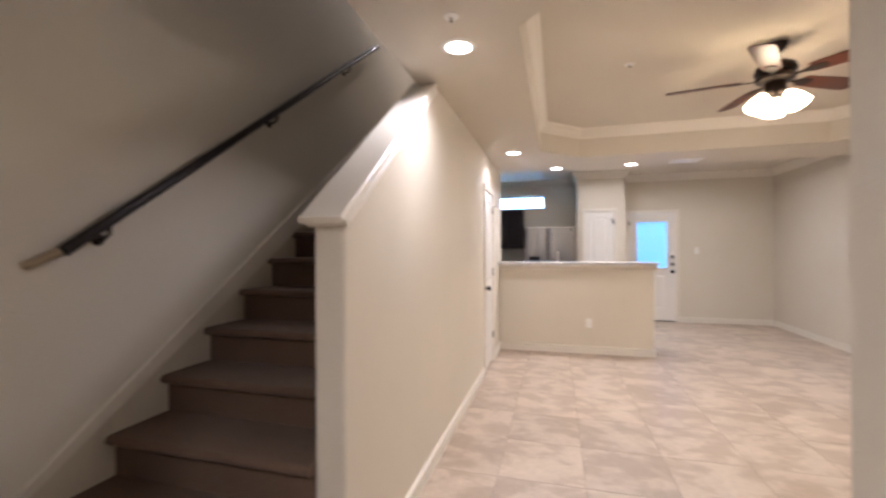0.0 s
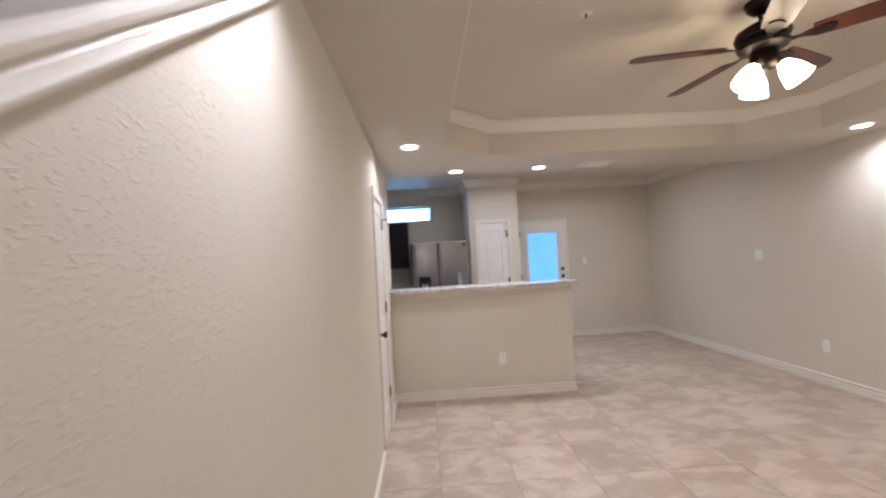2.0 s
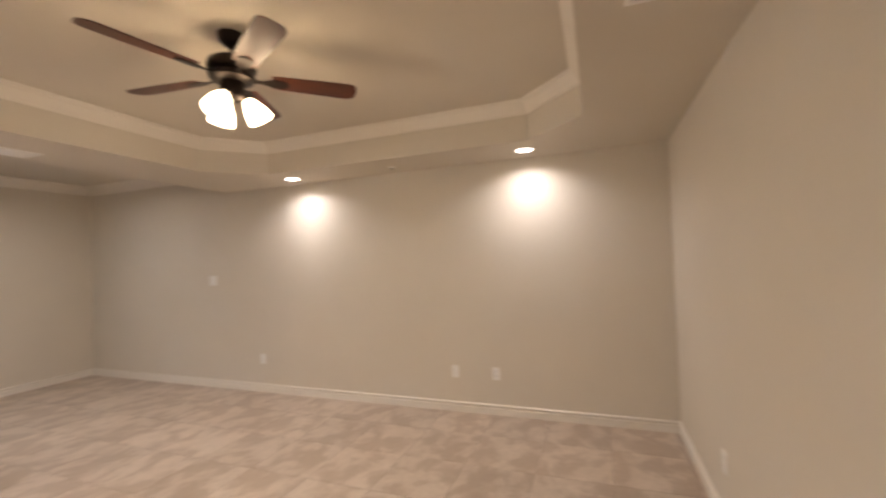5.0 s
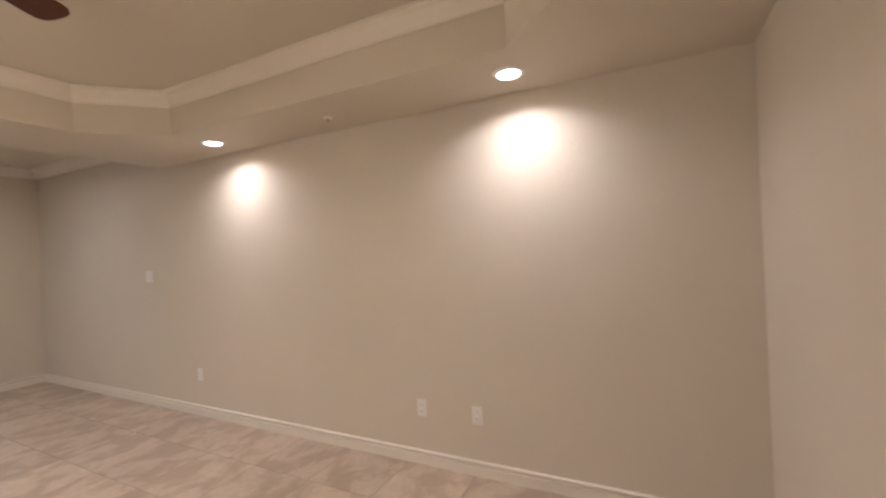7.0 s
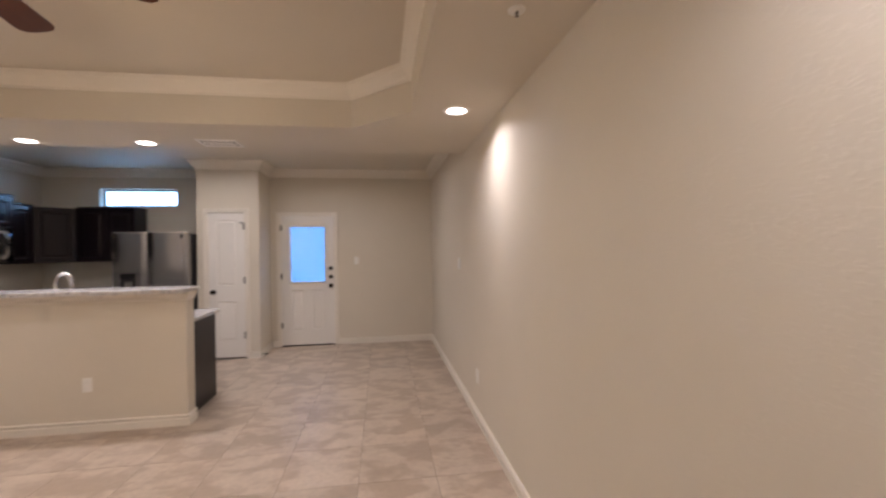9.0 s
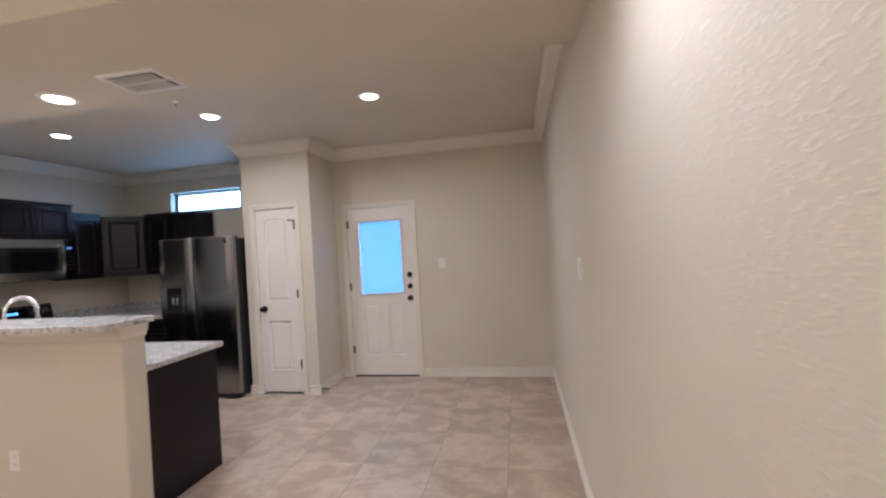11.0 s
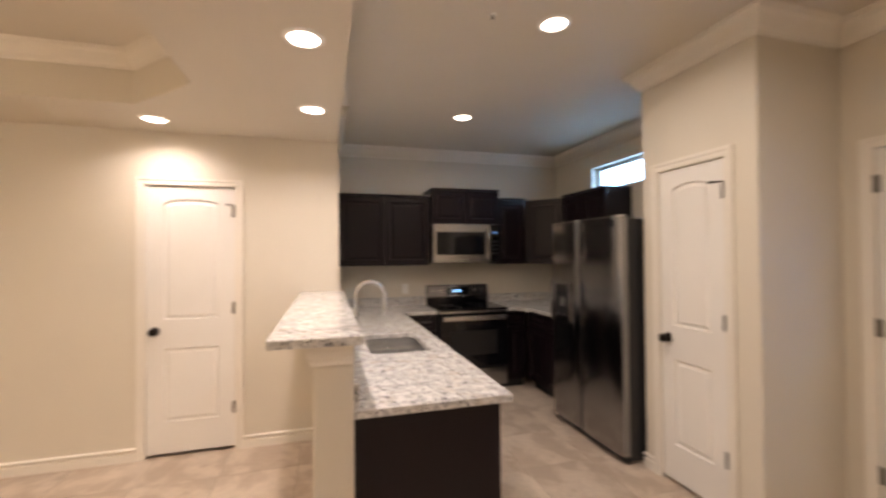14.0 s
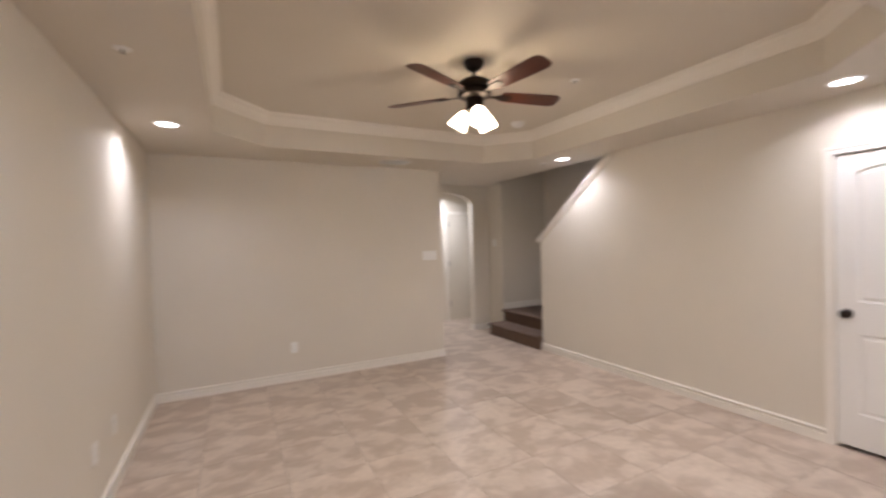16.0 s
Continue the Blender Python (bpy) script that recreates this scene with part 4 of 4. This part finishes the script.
tap = thing("kitchen_faucet", pose(0.78, 4.535, ZC1), "tall chrome gooseneck pull-down kitchen faucet", "faucet")
part("base", lathe(bmesh.new(), [(0.028, 0), (0.028, 0.008), (0.021, 0.014), (0.019, 0.075), (0.014, 0.085)], Matrix(), 20), CHROME, tap, smooth=True)
neck = [(0, 0, 0.07), (0, 0, 0.30)] + [(0, 0.095 - 0.095 * math.cos(a), 0.325 + 0.100 * math.sin(a)) for a in [math.pi * i / 14 for i in range(15)]] + [(0, 0.192, 0.27)]
part("neck", tube(bmesh.new(), neck, 0.0115, 14), CHROME, tap, smooth=True)
bm = bmesh.new()
for i in range(9):  # the sprung hose cover over the bend, coil by coil
    a = radians(62 + 13.5 * i)
    lathe(bm, [(0.0118, -0.0085), (0.0165, -0.0060), (0.0190, 0.0), (0.0165, 0.0060), (0.0118, 0.0085)], pose(0, 0.095 - 0.095 * math.cos(a), 0.325 + 0.100 * math.sin(a), -math.degrees(a), 0, 0), 14)
part("spring_sleeve", bm, CHROME, tap, "ribbed chrome sleeve", smooth=True)
part("spray_head", lathe(bmesh.new(), [(0.014, 0.0), (0.018, -0.02), (0.018, -0.075), (0.015, -0.085)], pose(0, 0.192, 0.285), 16), CHROME, tap, smooth=True)
part("lever", tube(bmesh.new(), [(0.018, 0, 0.05), (0.045, -0.004, 0.062), (0.095, -0.012, 0.085)], 0.006, 10), CHROME, tap, smooth=True)


# ---- appliances ----
rg = thing("electric_range", pose(-0.635, 5.485, 0, 0, 0, 90), "stainless and black glass electric range with lit clock", "range")
RW, RD = 0.79, 0.64
part("body", boxes((0.004, 0.04, 0.06, RW - 0.004, RD, 0.895)), CHARCOAL, rg)
part("toe_base", boxes((0.02, 0.09, 0.0, RW - 0.02, RD, 0.06)), BLACK, rg)
part("cooktop", boxes((0.0, 0.0, 0.895, RW, RD - 0.055, 0.918), bevel=0.005), BLACKGLASS, rg, "black glass cooktop")
dr = part("oven_door", boxes((0.006, 0.0, 0.285, RW - 0.006, 0.038, 0.870), bevel=0.004), BLACKGLASS, rg, "black glass oven door")
part("window", boxes((0.13, -0.002, 0.42, RW - 0.13, 0.0, 0.68), bevel=0.0008), BLACK, dr)
part("handle", boxes((0.035, -0.062, 0.800, RW - 0.035, -0.040, 0.850), bevel=0.009), STEELH, dr, "wide stainless handle")
for u in (0.075, RW - 0.075):
    part("handle_post", boxes((u - 0.012, -0.045, 0.815, u + 0.012, 0.0, 0.835), bevel=0.003), STEELH, dr)
part("trim_strip", boxes((0.006, 0.002, 0.872, RW - 0.006, 0.03, 0.893), bevel=0.003), STEELH, rg)
part("drawer", boxes((0.006, 0.004, 0.075, RW - 0.006, 0.038, 0.272), bevel=0.004), STEEL, rg, "stainless storage drawer")
bm = bmesh.new()
prism(bm, [(RD - 0.075, 0.918), (RD, 0.918), (RD, 1.135), (RD - 0.030, 1.135), (RD - 0.040, 1.128), (RD - 0.075, 0.985)], lambda u, v, d: (0.01 + d * (RW - 0.02), u, v), 1.0)
bg = part("backguard", bm, BLACKGLASS, rg)
face = Matrix.Translation((0, RD - 0.075, 0.985)) @ pose(0, 0, 0, -math.degrees(math.atan2(0.035, 0.143)), 0, 0)
part("control_panel", boxes((0.016, -0.004, 0.012, RW - 0.016, 0.0, 0.142), bevel=0.0015), STEEL, bg, "stainless control panel", m=face)
part("clock_glass", boxes((0.255, -0.006, 0.030, 0.535, -0.0035, 0.124), bevel=0.001), BLACKGLASS, bg, m=face)
for u0, u1 in ((0.345, 0.362), (0.370, 0.387), (0.400, 0.417), (0.425, 0.442)):
    part("clock_digits", boxes((u0, -0.0072, 0.066, u1, -0.0062, 0.090)), DISPLAY, bg, "blue lit clock digits", m=face)
for u in (0.085, 0.175, 0.610, 0.700):
    part("knob", lathe(bmesh.new(), [(0.027, 0), (0.027, 0.006), (0.023, 0.010), (0.021, 0.028), (0.002, 0.030)], face @ pose(u, -0.004, 0.078, 90, 0, 0), 18), STEELH, bg, smooth=True)
for x, y, r in ((0.20, 0.16, 0.10), (0.58, 0.16, 0.085), (0.20, 0.42, 0.075), (0.58, 0.42, 0.10)):
    b = bmesh.new()
    rings = [[b.verts.new((x + q * math.cos(2 * math.pi * i / 40), y + q * math.sin(2 * math.pi * i / 40), 0.9184)) for i in range(40)] for q in (r - 0.003, r)]
    for i in range(40):
        b.faces.new((rings[0][i], rings[0][(i + 1) % 40], rings[1][(i + 1) % 40], rings[1][i]))
    part("burner_ring", b, NICKEL, rg)

mw = thing("microwave", pose(-0.885, 5.50, 1.415, 0, 0, 90), "stainless over-the-range microwave with a dark window", "microwave")
MW, MH = 0.79, 0.430
part("case", boxes((0, 0.03, 0, MW, 0.40, MH)), CHARCOAL, mw)
part("bottom_grille", boxes((0.01, 0.035, -0.006, MW - 0.01, 0.38, 0.0)), BLACK, mw)
b = sunk_front(bmesh.new(), MW * 0.86, MH, [], 0, 0, 0.03, [rect(0.030, 0.085, MW * 0.86 - 0.062, MH - 0.085)])
md = part("door", b, STEELH, mw, "stainless door frame")
part("door_window", boxes((0.028, 0.006, 0.083, MW * 0.86 - 0.060, 0.028, MH - 0.083)), BLACKGLASS, md)
hb = [(MW * 0.86 - 0.035, 0.0, 0.055), (MW * 0.86 - 0.035, -0.030, 0.075), (MW * 0.86 - 0.035, -0.040, 0.15), (MW * 0.86 - 0.035, -0.040, MH - 0.15), (MW * 0.86 - 0.035, -0.030, MH - 0.075), (MW * 0.86 - 0.035, 0.0, MH - 0.055)]
part("door_handle", tube(bmesh.new(), hb, 0.017, 12), STEELH, md, "curved stainless handle", True)
cp = part("control_panel", boxes((MW * 0.86 + 0.002, 0, 0.0, MW, 0.03, MH), bevel=0.002), BLACKGLASS, mw, "black glass control panel")
part("clock_digits", boxes((MW * 0.895, -0.0012, MH - 0.10, MW * 0.965, -0.0002, MH - 0.084)), DISPLAY_DIM, cp)
for i in range(4):
    for j in range(3):
        part("key", boxes((MW * 0.885 + j * 0.026, -0.001, 0.09 + i * 0.045, MW * 0.885 + j * 0.026 + 0.016, 0.0, 0.09 + i * 0.045 + 0.020)), CHARCOAL, cp)

fr = thing("refrigerator", pose(0.175, 6.345, 0), "stainless side-by-side refrigerator with water dispenser and dark sides", "refrigerator")
FW, FH = 0.925, 1.765
part("case", boxes((0.004, 0.075, 0.02, FW - 0.004, 0.755, FH - 0.012), bevel=0.006), CHARCOAL, fr, "dark grey sides")
part("base_grille", boxes((0.01, 0.045, 0.012, FW - 0.01, 0.09, 0.060)), BLACK, fr)


def fridge_door(u0, u1):
    """A door with a bowed front."""
    b = bmesh.new()
    k = 10
    front = [(u0 + (u1 - u0) * i / k, 0.0045 * (2 * i / k - 1) ** 2 + (0.012 if i in (0, k) else 0)) for i in range(k + 1)]
    prism(b, front + [(u1, 0.07), (u0, 0.07)], lambda u, v, d: (u, v, d), FH - 0.065)
    d = part("door", b, STEEL, fr, "brushed stainless door", True, pose(0, 0, 0.065))
    b = bmesh.new()
    prism(b, [(a, y - 0.001) for a, y in front] + [(u1, 0.05), (u0, 0.05)], lambda u, v, d: (u, v, d), 0.014)
    part("top_cap", b, STEELH, d, m=pose(0, 0, FH - 0.0655))
    return d


fl = fridge_door(0.0, 0.418)
frd = fridge_door(0.434, FW)
part("door_gap", boxes((0.416, 0.022, 0.07, 0.436, 0.074, FH - 0.01)), BLACK, fr, "dark grip channel between the doors")
b = sunk_front(bmesh.new(), 0.300, 0.345, [], 0, 0, 0.030, [rect(0.085, 0.050, 0.272, 0.325)])
ds = part("dispenser", b, STEEL, fl, "stainless dispenser surround", m=pose(0.018, -0.016, 0.848))
part("dispenser_panel", boxes((0.085, 0.004, 0.255, 0.272, 0.012, 0.325), bevel=0.001), BLACKGLASS, ds, "black control panel")
part("dispenser_recess", boxes((0.083, 0.0155, 0.048, 0.274, 0.018, 0.254)), CHARCOAL, ds)
for u in (0.086, 0.259):
    part("side_cheek", boxes((u, 0.006, 0.060, u + 0.012, 0.0155, 0.254)), BLACK, ds)
part("drip_tray", boxes((0.095, -0.006, 0.050, 0.262, 0.0155, 0.062), bevel=0.002), BLACK, ds)
for u in (0.140, 0.190):
    part("paddle", boxes((u, 0.003, 0.130, u + 0.030, 0.0145, 0.215), bevel=0.003), SINKSTEEL, ds)
part("badge", boxes((FW - 0.095, 0.001, FH - 0.135, FW - 0.065, 0.006, FH - 0.085), bevel=0.001), BLACK, frd, "small dark badge")
for u in (0.06, FW - 0.06):
    part("hinge_cover", boxes((u - 0.045, 0.03, FH - 0.012, u + 0.045, 0.13, FH + 0.012), bevel=0.006), CHARCOAL, fr)

# spring door stop on the baseboard by the pantry
st = thing("door_stop", pose(XP1 + 0.012, YP + 0.025, 0.05, 0, 90, 0), "small dark spring door stop on the baseboard", "door stop")
part("spring", lathe(bmesh.new(), [(0.012, 0), (0.012, 0.004), (0.006, 0.006)] + [(0.006 + 0.0015 * (i % 2), 0.008 + i * 0.004) for i in range(14)] + [(0.005, 0.066)], Matrix(), 12), BRONZE, st)
part("tip", lathe(bmesh.new(), [(0.008, 0.064), (0.009, 0.072), (0.006, 0.080)], Matrix(), 12), BLACK, st, smooth=True)

# ---- floor tiles ----
floor = structure("floor", boxes((XK - T, Y_ENTRY - T, -0.12, XR + T, YK + T, -0.0014)), GROUT, "large taupe and cream porcelain floor tiles in a square grid", "floor")
PITCH, GX, GY = 0.512, 0.41, 1.072
G = PITCH / 2 - 0.0018
SHAPES = {}


def tile_mesh(x0, y0, x1, y1):
    """A tile, or the cut piece of one at a wall; alike pieces share a mesh."""
    key = tuple(round(v, 3) for v in (x0, y0, x1, y1))
    if key not in SHAPES:
        b = box(bmesh.new(), x0, y0, -0.010, x1, y1, 0.0)
        bmesh.ops.bevel(b, geom=[e for e in b.edges if all(v.co.z > -0.001 for v in e.verts)], offset=0.0006, segments=1, affect="EDGES")
        SHAPES[key] = mesh_from(b, "tile", TILE)
    return SHAPES[key]


for i in range(-5, 9):
    for j in range(-8, 13):
        x, y = GX + (i + 0.5) * PITCH, GY + (j + 0.5) * PITCH
        if (x < -0.35 and Y_LAND < y < 4.3) or (x > X_HALL + 0.3 and y < YF - 0.35):
            continue
        x0, x1, y0, y1 = max(-G, XK - x), min(G, XR - x), max(-G, Y_ENTRY - y), min(G, YB - y)
        if x1 - x0 < 0.02 or y1 - y0 < 0.02:
            continue
        ob = new("tile", tile_mesh(x0, y0, x1, y1))
        ob.parent, ob.location = floor, (x, y, random.uniform(-0.0005, 0.0003))
        if x1 - x0 > 1.99 * G and y1 - y0 > 1.99 * G:
            ob.rotation_euler = (0, 0, random.choice((0, 1)) * math.pi)
